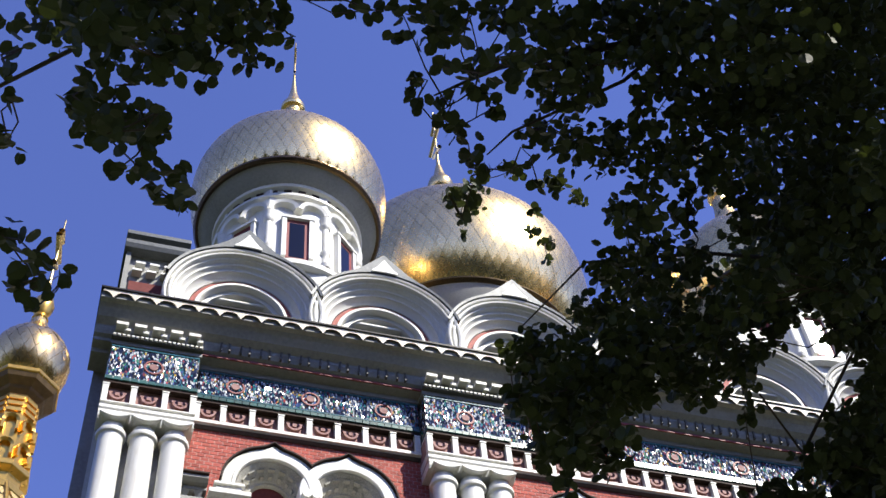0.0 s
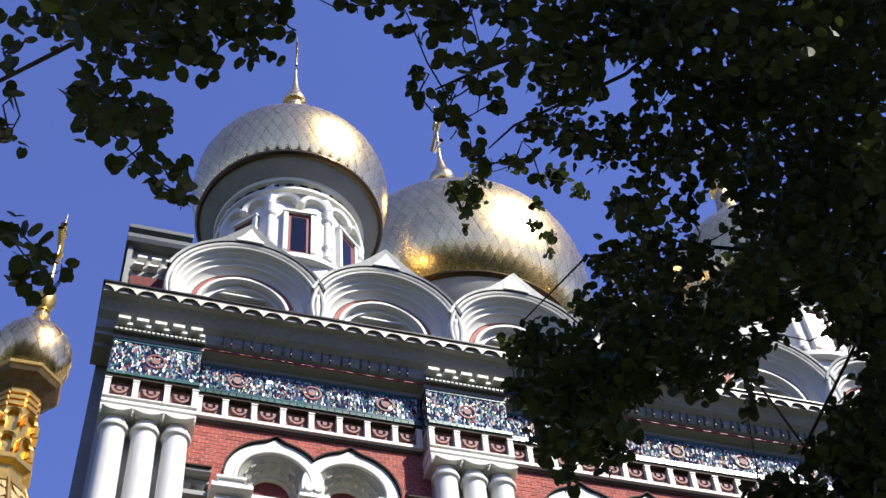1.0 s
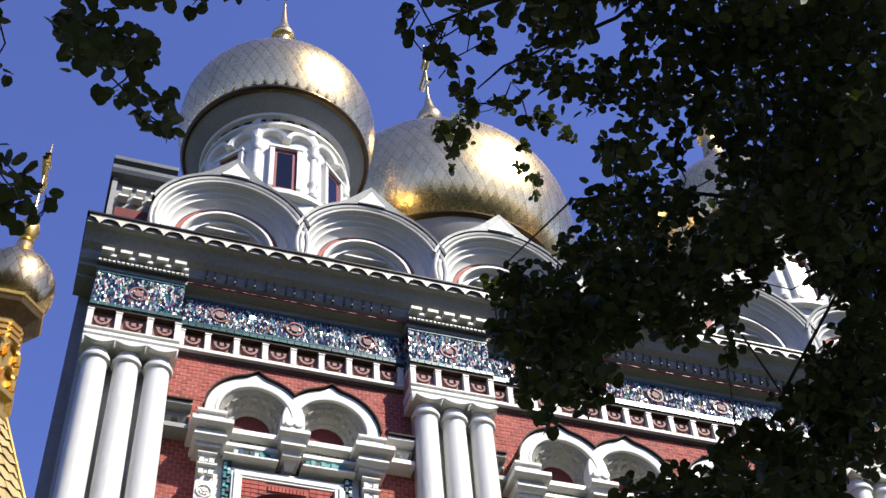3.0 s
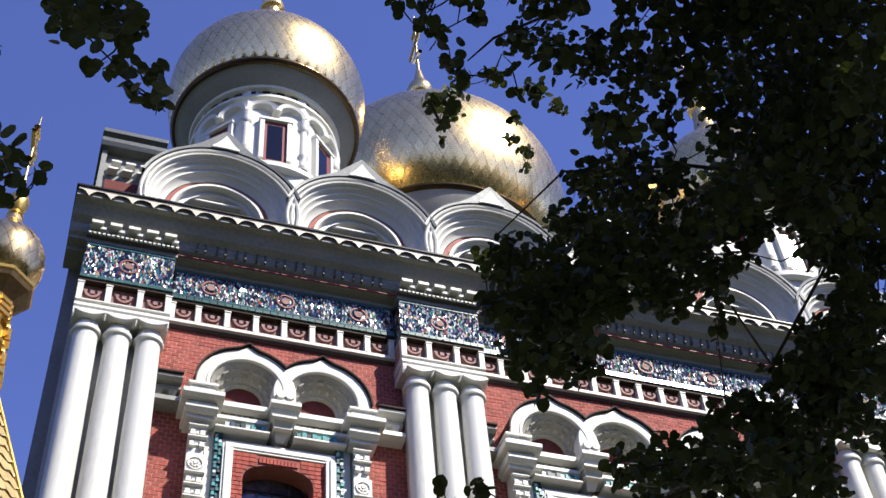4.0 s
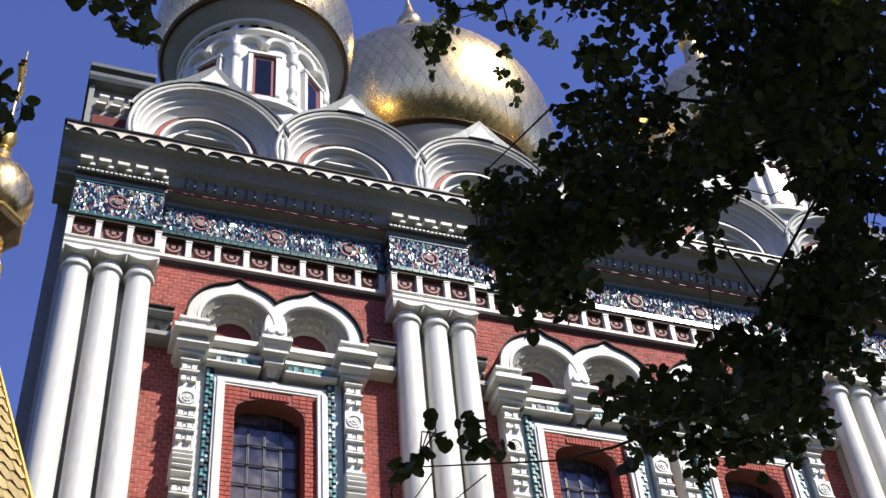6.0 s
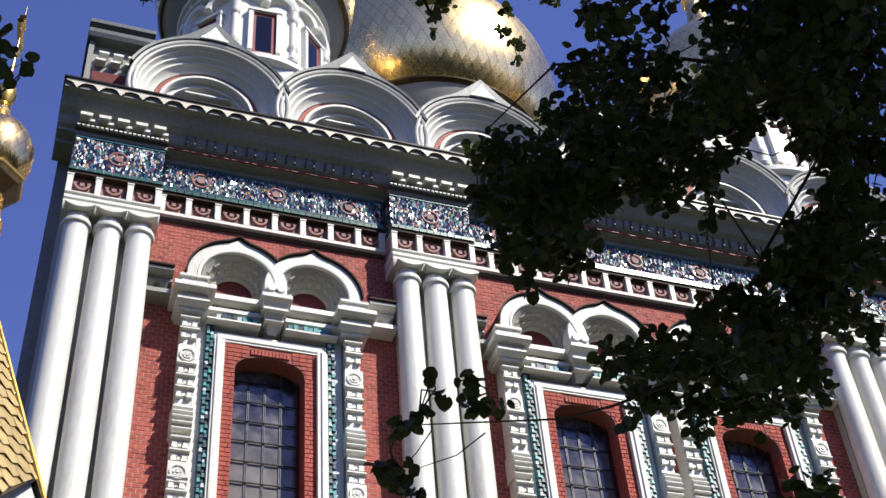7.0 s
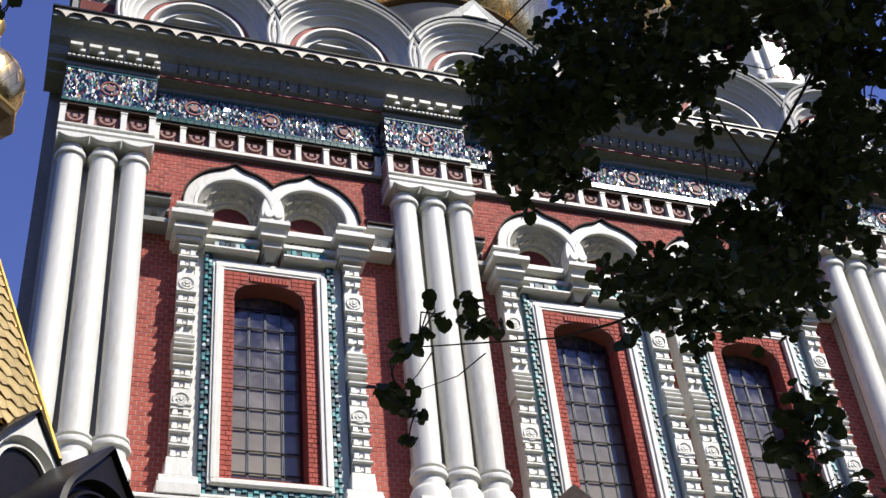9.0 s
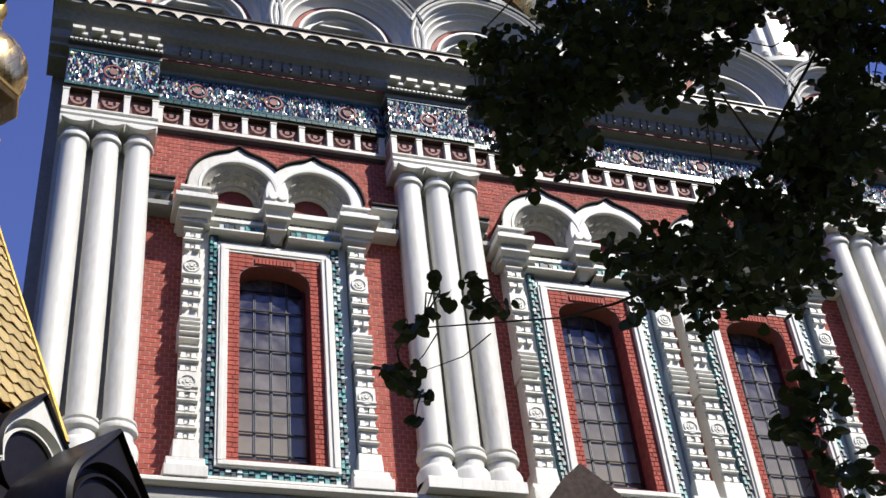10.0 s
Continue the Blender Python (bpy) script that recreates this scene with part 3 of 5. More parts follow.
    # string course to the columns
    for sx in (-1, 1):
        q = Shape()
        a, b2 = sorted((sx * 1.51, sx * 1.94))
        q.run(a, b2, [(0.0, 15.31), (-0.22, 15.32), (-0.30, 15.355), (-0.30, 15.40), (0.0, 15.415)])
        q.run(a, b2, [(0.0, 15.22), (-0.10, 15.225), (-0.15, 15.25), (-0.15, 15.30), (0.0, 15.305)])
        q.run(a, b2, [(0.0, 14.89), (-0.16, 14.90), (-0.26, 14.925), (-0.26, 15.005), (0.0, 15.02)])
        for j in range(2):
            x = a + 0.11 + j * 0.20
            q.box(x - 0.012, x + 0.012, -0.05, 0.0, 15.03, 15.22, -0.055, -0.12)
        # left ledge coloured darker for the pilaster's shade, right one left white
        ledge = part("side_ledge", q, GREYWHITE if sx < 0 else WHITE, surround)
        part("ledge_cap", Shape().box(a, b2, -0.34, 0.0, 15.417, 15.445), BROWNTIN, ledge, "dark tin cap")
    return surround


first = window()
first.location = (WINDOWS[0], 0, 0)
for x in WINDOWS[1:]:
    copy_thing(first, pose(x, 0, 0))

# ---- church: frieze and cornice ----
boxes_ = [(c - 0.72, c + 0.72) for c in CLUSTERS]
recess = [(boxes_[i][1], boxes_[i + 1][0]) for i in range(3)]


def frieze(x0, x1, y, n, kind):
    """One length of entablature: architrave, little posts with panels, tile strip, mosaic."""
    a = Shape()
    if kind == "box":
        a.run(x0, x1, [(0.1, 16.152), (y - 0.02, 16.152), (y - 0.06, 16.20), (y - 0.08, 16.26), (y - 0.08, 16.31), (0.1, 16.31)])
        a.run(x0, x1, [(0.1, 16.35), (y - 0.03, 16.35), (y - 0.06, 16.38), (y - 0.06, 16.44), (y - 0.02, 16.46), (y - 0.02, 16.48), (y - 0.07, 16.49), (y - 0.07, 16.52), (0.1, 16.52)])
    else:
        a.run(x0, x1, [(0.1, 16.665), (y + 0.0, 16.665), (y - 0.04, 16.69), (y - 0.06, 16.695), (y - 0.06, 16.76), (0.1, 16.765)])
    z0 = 16.52 if kind == "box" else 16.765
    ob = part("frieze", a, WHITE, church, "white moulded band with small posts", bevel=0.006)
    if kind == "box":
        part("fillet", Shape().box(x0 + 0.005, x1 - 0.005, y + 0.02, 0.1, 16.31, 16.35), REDPAINT, ob, "thin red fillet")
    else:
        # dark strip drawn for the shade under the white band
        part("fillet", Shape().run(x0, x1, [(0.1, 16.63), (-0.02, 16.63), (y - 0.025, 16.663), (0.1, 16.663)]), DARKSTONE, ob, "fillet darkened for underside shade")
    step = (x1 - x0) / n
    z1 = 16.90 if kind == "box" else 17.12
    for i in range(n + 1):
        x = min(max(x0 + i * step, x0 + 0.05), x1 - 0.05)
        part("post", Shape().box(x - 0.045, x + 0.045, y - 0.06, 0.05, z0, z1 - 0.03).box(x - 0.055, x + 0.055, y - 0.07, 0.05, z1 - 0.03, z1), WHITE, ob)
    pnl = Shape().box(x0, x1, y + 0.04, 0.08, z0, z1)
    for i in range(n):
        xc = x0 + (i + 0.5) * step
        pnl.box(xc - step * 0.33, xc + step * 0.33, y + 0.0, y + 0.05, z0 + 0.03, z0 + 0.06)
        pnl.arch(xc, z0 + 0.235, [(0.125, y - 0.005), (0.125, y + 0.045), (0.085, y + 0.045), (0.085, y - 0.005)], math.pi, 2 * math.pi, 10)
        pnl.box(xc - 0.035, xc + 0.035, y + 0.0, y + 0.05, z0 + 0.19, z0 + 0.26)
        for dx in (-0.105, 0.105):
            pnl.box(xc + dx - 0.03, xc + dx + 0.03, y + 0.0, y + 0.05, z0 + 0.235, z0 + 0.27)
    part("carved_panel", pnl, PINKPANEL, ob, "weathered pink carved panels")
    t = Shape()
    k = int((x1 - x0) / 0.12)
    for i in range(k):
        a0 = x0 + (x1 - x0) * i / k
        t.box(a0 + 0.006, a0 + (x1 - x0) / k - 0.006, y - 0.10, 0.05, z1 + 0.06, z1 + 0.125)
    part("strip_bed", Shape().box(x0, x1, y - 0.075, 0.05, z1 + 0.002, z1 + 0.058), BROWNTIN, ob, "dark moulding under the tiles")
    part("tile_strip", t, GREEN, ob, "green glazed tile strip")
    zm = 17.84
    ym = y if kind == "box" else y - 0.08
    m = Shape().box(x0 + 0.02, x1 - 0.02, ym, 0.08, z1 + 0.128, zm)
    pane = part("mosaic_panel", m, MOSAIC, ob, "colourful glazed mosaic panel")
    zc = (z1 + 0.14 + zm) / 2
    nm = max(1, round((x1 - x0) / 1.25))
    for i in range(nm):
        xc = x0 + (i + 0.5) * (x1 - x0) / nm
        part("medallion", Shape().arch(xc, zc, [(0.16, ym - 0.002), (0.155, ym - 0.015), (0.125, ym - 0.015), (0.12, ym - 0.002)], 0, 2 * math.pi, 24), REDPAINT, ob)
        part("medallion_core", Shape().disc(xc, zc, 0.07, ym - 0.02, ym, 14), PINKPANEL, ob)
    for z in (z1 + 0.14, zm - 0.05):
        part("mosaic_border", Shape().box(x0 + 0.02, x1 - 0.02, ym - 0.012, ym + 0.01, z, z + 0.035), TEAL, ob)


for a, b in boxes_:
    frieze(a, b, -0.36, 3, "box")
for a, b in recess:
    frieze(a + 0.002, b - 0.002, -0.04, 8 if b - a < 5 else 15, "recess")

# the cornice carries part of its underside shade in the grey
c = Shape()
c.run(X_LEFT - 0.10, X_RIGHT + 0.10, [(0.3, 17.845), (-0.14, 17.845), (-0.14, 17.93), (-0.30, 17.96), (-0.30, 18.02), (-0.36, 18.06), (-0.40, 18.16),
                                      (-0.40, 18.22), (-0.52, 18.30), (-0.60, 18.42), (-0.66, 18.48), (-0.75, 18.50), (-0.75, 18.62), (0.3, 18.66)])
cornice = part("cornice", c, GREYWHITE, church, "deep moulded cornice, grey lowered for its shade", bevel=0.006)
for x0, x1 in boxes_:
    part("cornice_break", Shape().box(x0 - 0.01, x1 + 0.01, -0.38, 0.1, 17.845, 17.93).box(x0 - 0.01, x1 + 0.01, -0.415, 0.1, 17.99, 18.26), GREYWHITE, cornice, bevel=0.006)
    # dark band for the shadow gap above the mosaic
    part("brick_fillet", Shape().box(x0 - 0.01, x1 + 0.01, -0.46, 0.1, 17.932, 17.988), DARKSTONE, cornice, "thin fillet darkened for cornice shade")
for x0, x1 in recess:
    part("brick_fillet", Shape().box(x0, x1, -0.33, 0.1, 17.965, 18.005), REDPAINT, cornice, "thin red brick fillet")
bm_mesh = Shape().box(0, 0.19, -0.58, -0.40, 18.10, 18.165).box(0.14, 0.24, -0.52, -0.40, 18.035, 18.085).mesh("bracket", WHITE)
dot_mesh = Shape().box(0, 0.045, -0.485, -0.45, 17.95, 17.982).mesh("fillet_dentil", WHITE)
for x0, x1 in boxes_:
    for i in range(5):
        share("bracket", bm_mesh, cornice, pose(x0 + 0.03 + i * (x1 - x0 - 0.28) / 4, 0, 0))
    for i in range(20):
        share("fillet_dentil", dot_mesh, cornice, pose(x0 + 0.01 + i * (x1 - x0 - 0.06) / 19, 0, 0))
# little arches coloured dark as the shadow lines of the arcade
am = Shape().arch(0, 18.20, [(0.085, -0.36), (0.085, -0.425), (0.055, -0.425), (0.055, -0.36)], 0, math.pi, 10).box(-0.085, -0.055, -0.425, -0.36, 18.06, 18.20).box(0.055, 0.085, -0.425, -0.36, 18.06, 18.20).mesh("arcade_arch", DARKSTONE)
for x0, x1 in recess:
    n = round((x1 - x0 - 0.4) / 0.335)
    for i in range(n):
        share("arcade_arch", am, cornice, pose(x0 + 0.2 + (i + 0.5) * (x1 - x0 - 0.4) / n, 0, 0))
# scalloped metal valance
q = Shape()
half = [(0.172, 18.67), (0.172, 18.59), (0.105, 18.584), (0.085, 18.562), (0.068, 18.562), (0.045, 18.52), (0.022, 18.49)]
pts = [(-x, z) for x, z in half] + [(0.0, 18.45)] + list(reversed(half))
o = len(pts)
q.v = [(x, -0.80, z) for x, z in pts] + [(x, -0.785, z) for x, z in pts]
q.f = [tuple(range(o)), tuple(reversed(range(o, 2 * o)))] + [(j, j + o, (j + 1) % o + o, (j + 1) % o) for j in range(o)]
sm = q.mesh("scallop", CREAM)
for i in range(round((X_RIGHT - X_LEFT + 0.16) / 0.344)):
    share("scallop", sm, cornice, pose(X_LEFT - 0.08 + (i + 0.5) * 0.344, 0, 0))
r = Shape().run(X_LEFT - 0.12, X_RIGHT + 0.12, [(-0.83, 18.64), (-0.83, 18.68), (0.7, 19.0), (0.7, 18.66)])
part("cornice_roof", r, DARKROOF, cornice, "dark sheet-metal weathering", bevel=0.004)

# ---- church: attic and gables ----
a = Shape()
a.box(X_LEFT + 0.15, X_RIGHT - 0.15, 1.0, 1.4, 18.3, 21.05)
a.box(X_LEFT + 0.24, X_LEFT + 1.0, 0.22, 1.0, 18.3, 20.85)
a.box(X_RIGHT - 1.0, X_RIGHT - 0.24, 0.22, 1.0, 18.3, 20.85)
a.box(X_LEFT + 0.15, X_LEFT + 0.24, 0.12, 0.5, 18.3, 20.85)
a.box(X_RIGHT - 0.24, X_RIGHT - 0.15, 0.12, 0.5, 18.3, 20.85)
a.box(X_LEFT + 0.15, X_LEFT + 0.6, 1.0, DEPTH, 18.3, 21.05)
a.box(X_RIGHT - 0.6, X_RIGHT - 0.15, 1.0, DEPTH, 18.3, 21.05)
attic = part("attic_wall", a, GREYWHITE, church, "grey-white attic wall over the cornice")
a = Shape()
for x0, x1, back in ((X_LEFT + 0.10, X_LEFT + 1.25, 0.0), (X_LEFT + 1.25, X_RIGHT - 1.25, 0.95), (X_RIGHT - 1.25, X_RIGHT - 0.10, 0.0)):
    a.run(x0, x1, [(back + y, z) for y, z in ((0.02, 20.86), (-0.02, 20.95), (-0.02, 21.05), (0.06, 21.08), (-0.06, 21.16), (-0.06, 21.26), (1.2, 21.4), (1.2, 20.86))])
part("attic_cornice", a, DARKTIN, attic, "grey metal-clad attic cornice", bevel=0.008)
den = Shape().box(0, 0.17, 0.06, 0.24, 0, 0.05).mesh("attic_dentil", WHITE)
for x0 in (X_LEFT + 0.30, X_RIGHT - 0.90):
    for j, zz in enumerate((20.30, 20.50)):
        for i in range(3):
            share("attic_dentil", den, attic, pose(x0 + i * 0.25 + 0.04 * j, 0, zz))
# attic panels share the shade-darkened red
for x0 in (X_LEFT + 0.18, X_RIGHT - 0.88):
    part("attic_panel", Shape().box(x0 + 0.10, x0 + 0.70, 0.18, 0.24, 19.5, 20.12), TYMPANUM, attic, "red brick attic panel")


def gable():
    """Rounded gable with stepped rings, a red band and a recessed lunette, round x = 0."""
    zc, lo, hi = 19.80, -0.3, math.pi + 0.3
    s = Shape().arch(0, zc, [(1.43, 1.2), (1.43, -0.05), (1.42, -0.10), (1.395, -0.12), (1.365, -0.105), (1.355, -0.03), (1.338, -0.03), (1.33, -0.085), (1.31, -0.10),
                             (1.285, -0.09), (1.268, -0.05), (1.262, 1.2)], lo, hi, 56)
    ob = part("gable", s, WHITE, church, "white rounded gable with stepped mouldings", smooth=True)
    s = Shape().arch(0, zc, [(1.261, 1.2), (1.261, -0.01), (1.235, 0.0), (1.22, 0.05), (1.19, 0.085), (1.182, 0.07), (1.155, 0.075), (1.14, 0.12), (1.10, 0.155), (1.092, 0.14),
                             (1.065, 0.145), (1.05, 0.19), (1.01, 0.245), (0.955, 0.28), (0.945, 1.2)], lo, hi, 56)
    part("gable_soffit", s, WHITE, ob, "stepped white soffit", smooth=True)
    s = Shape().arch(0, zc, [(0.944, 1.2), (0.944, 0.30), (0.855, 0.31), (0.855, 1.2)], lo, hi, 48)
    part("red_ring", s, RINGRED, ob, "red painted ring inside the gable", smooth=True)
    s = Shape().arch(0, zc, [(0.854, 1.2), (0.854, 0.26), (0.84, 0.235), (0.79, 0.235), (0.77, 0.26), (0.765, 0.37), (0.70, 0.38), (0.69, 0.36), (0.67, 0.365), (0.66, 0.44), (0.655, 1.2)], lo, hi, 48)
    part("inner_ring", s, WHITE, ob, smooth=True)
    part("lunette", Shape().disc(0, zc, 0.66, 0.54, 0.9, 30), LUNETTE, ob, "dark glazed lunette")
    s = Shape()
    for i in range(7):
        t = math.pi * (i + 0.5) / 7
        s.arch(0.46 * math.cos(t), zc + 0.46 * math.sin(t), [(0.07, 0.54), (0.06, 0.515), (0.045, 0.515), (0.035, 0.54)], 0, 2 * math.pi, 10)
    part("lunette_tracery", s, CARVED, ob, smooth=True)
    part("lunette_sill", Shape().run(-0.62, 0.62, [(0.56, zc + 0.50), (0.42, zc + 0.50), (0.40, zc + 0.515), (0.40, zc + 0.55), (0.56, zc + 0.57)]), WHITE, ob, "white lunette sill")
    # curved sheet-metal roof drawn up to a point
    pr, inner = [], []
    n = 100
    for i in range(n + 1):
        t = 0.31 + (math.pi - 0.62) * i / n
        k = max(0.0, 1 - abs(t - math.pi / 2) / 0.52)
        rr = 1.48 + 0.50 * k ** 2.2
        pr.append((rr * math.cos(t), zc + rr * math.sin(t)))
        inner.append((1.432 * math.cos(t), zc + 1.432 * math.sin(t)))
    s = Shape().quadgrid([[(x, 2.6, z) for x, z in inner], [(x, -0.11, z) for x, z in inner], [(x, -0.135, z) for x, z in inner], [(x, -0.145, z) for x, z in pr], [(x, 2.6, z) for x, z in pr]])
    part("gable_roof", s, DARKTIN, ob, "grey sheet-metal gable roof with a dark edge", smooth=True)
    s = Shape()
    f = [(0.25 * k, zc + 1.46 + 0.36 * (1 - abs(k)) ** 1.3) for k in (-1, -0.75, -0.5, -0.25, 0, 0.25, 0.5, 0.75, 1)]
    base = [(x, zc + 1.44 - 0.02 * (x / 0.27) ** 2) for x, z in f]
    s.quadgrid([[(x, -0.165, z) for x, z in f], [(x, -0.165, z) for x, z in base], [(x, -0.05, z) for x, z in base], [(x, -0.05, z) for x, z in f]], close_v=True)
    part("gable_tip", s, WHITE, ob, "white pointed gable tip", fix=False)
    return ob


kg = gable()
kg.location = (GABLE_X0, 0, 0)
for i in range(1, GABLES):
    copy_thing(kg, pose(GABLE_X0 + i * GABLE_STEP, 0, 0))
# metal roof behind the gables
r = Shape().quadgrid([[(X_LEFT + 0.1, 0.9, 21.0), (X_RIGHT - 0.1, 0.9, 21.0)], [(X_LEFT + 4, 5.5, 22.3), (X_RIGHT - 4, 5.5, 22.3)],
                      [(X_LEFT + 4, DEPTH - 5.5, 22.3), (X_RIGHT - 4, DEPTH - 5.5, 22.3)], [(X_LEFT + 0.1, DEPTH, 21.0), (X_RIGHT - 0.1, DEPTH, 21.0)]])
r.quadgrid([[(X_LEFT + 0.1, 0.9, 21.0), (X_LEFT + 4, 5.5, 22.3)], [(X_LEFT + 0.1, DEPTH, 21.0), (X_LEFT + 4, DEPTH - 5.5, 22.3)]])
r.quadgrid([[(X_RIGHT - 0.1, 0.9, 21.0), (X_RIGHT - 4, 5.5, 22.3)], [(X_RIGHT - 0.1, DEPTH, 21.0), (X_RIGHT - 4, DEPTH - 5.5, 22.3)]])
part("roof", r, ROOF, church, "grey sheet-metal church roof")


# ---- church: drums and domes ----
def smooth_profile(keys, n):
    """Catmull-Rom through (radius, height) keys."""
    out = []
    for i in range(len(keys) - 1):
        p = [Vector(keys[max(0, min(len(keys) - 1, i + d))]) for d in (-1, 0, 1, 2)]
        for j in range(n):
            t = j / n
            q = 0.5 * (2 * p[1] + (p[2] - p[0]) * t + (2 * p[0] - 5 * p[1] + 4 * p[2] - p[3]) * t * t + (3 * p[1] - p[0] - 3 * p[2] + p[3]) * t ** 3)
            out.append((max(0.01, q.x), q.y))
    out.append(keys[-1])
    return out


def gilded_scales(cx, cy, keys, n, parent, mat, seed):
    """A bulb clad in overlapping lozenge sheets, each a little proud and tilted."""
    rng = random.Random(seed)
    prof = smooth_profile(keys, 24)
    length = [0.0]
    for p, q in zip(prof, prof[1:]):
        length.append(length[-1] + math.hypot(q[0] - p[0], q[1] - p[1]))

    def at(s):
        s = min(max(s, 0.0), length[-1])
        for i in range(len(prof) - 1):
            if length[i + 1] >= s:
                k = (s - length[i]) / max(1e-9, length[i + 1] - length[i])
                return prof[i][0] + (prof[i + 1][0] - prof[i][0]) * k, prof[i][1] + (prof[i + 1][1] - prof[i][1]) * k
        return prof[-1]

    # rows get closer as the bulb narrows, so that the lozenges keep their shape
    marks, s = [0.0, 0.0], 0.0
    while s < length[-1] - 0.05:
        s += max(0.07, 2.1 * math.pi * at(s)[0] / n)
        marks.append(min(s, length[-1]))
    sh = Shape()
    for i in range(len(marks) - 2):
        for j in range(n):
            mid = (j + 0.5 * (i % 2)) / n * 2 * math.pi
            half = math.pi / n
            lift = 0.006 + 0.006 * rng.random()
            tilt = [rng.uniform(-0.003, 0.003) for _ in range(4)]
            k = 0.965
            quad = []
            sm_ = marks[i + 1]
            for (da, ss), tl in zip(((0, marks[i]), (half, sm_), (0, marks[i + 2]), (-half, sm_)), tilt):
                rr, zz = at(sm_ + (ss - sm_) * k)
                a_ = mid + da * k
                rr += lift + tl
                quad.append((cx + rr * math.cos(a_), cy + rr * math.sin(a_), zz))
            rr, zz = at(sm_)
            rr += lift + 0.007
            o = len(sh.v)
            sh.v += quad + [(cx + rr * math.cos(mid), cy + rr * math.sin(mid), zz)]
            sh.f += [(o, o + 1, o + 4), (o + 1, o + 2, o + 4), (o + 2, o + 3, o + 4), (o + 3, o, o + 4)]
    core = part("dome", Shape().lathe(cx, cy, [(r_ - 0.004, z_) for r_, z_ in prof], 64), SEAM, parent[0], parent[1], smooth=True)
    me = sh.mesh("cladding", mat, fix=False)
    for p in me.polygons:
        p.use_smooth = True
    sc = new("cladding", me)
    sc.parent = core
    tagged(sc, "gilded lozenge sheets", kind="stuff")
    return core


def cross(cx, cy, z0, z1, arm, parent, turn, thick=0.035):
    """Gilt cross on a ball and tapering staff; its arms run mostly towards the depth of the church."""
    h = z1 - z0
    s = Shape().lathe(cx, cy, [(0.02, z0 - 0.1), (0.10 * h / 3, z0), (0.055 * h / 3, z0 + 0.16 * h), (0.03 * h / 3, z0 + 0.4 * h), (0.02 * h / 3, z1), (0.001, z1 + 0.03)], 14)
    part("staff", s, GOLD, parent, smooth=True)
    d = Vector((math.sin(turn), math.cos(turn), 0))
    for zz, hw, dz in ((z0 + 0.62 * h, arm, 0.0), (z0 + 0.78 * h, arm * 0.45, 0.0), (z0 + 0.40 * h, arm * 0.5, 0.12 * h)):
        c0 = Vector((cx, cy, zz))
        bar = Shape().tube([c0 - d * hw - Vector((0, 0, dz / 2)), c0 + d * hw + Vector((0, 0, dz / 2))], thick, thick, 6)
        part("cross_bar", bar, GOLD, parent, "small gilt cross bar")


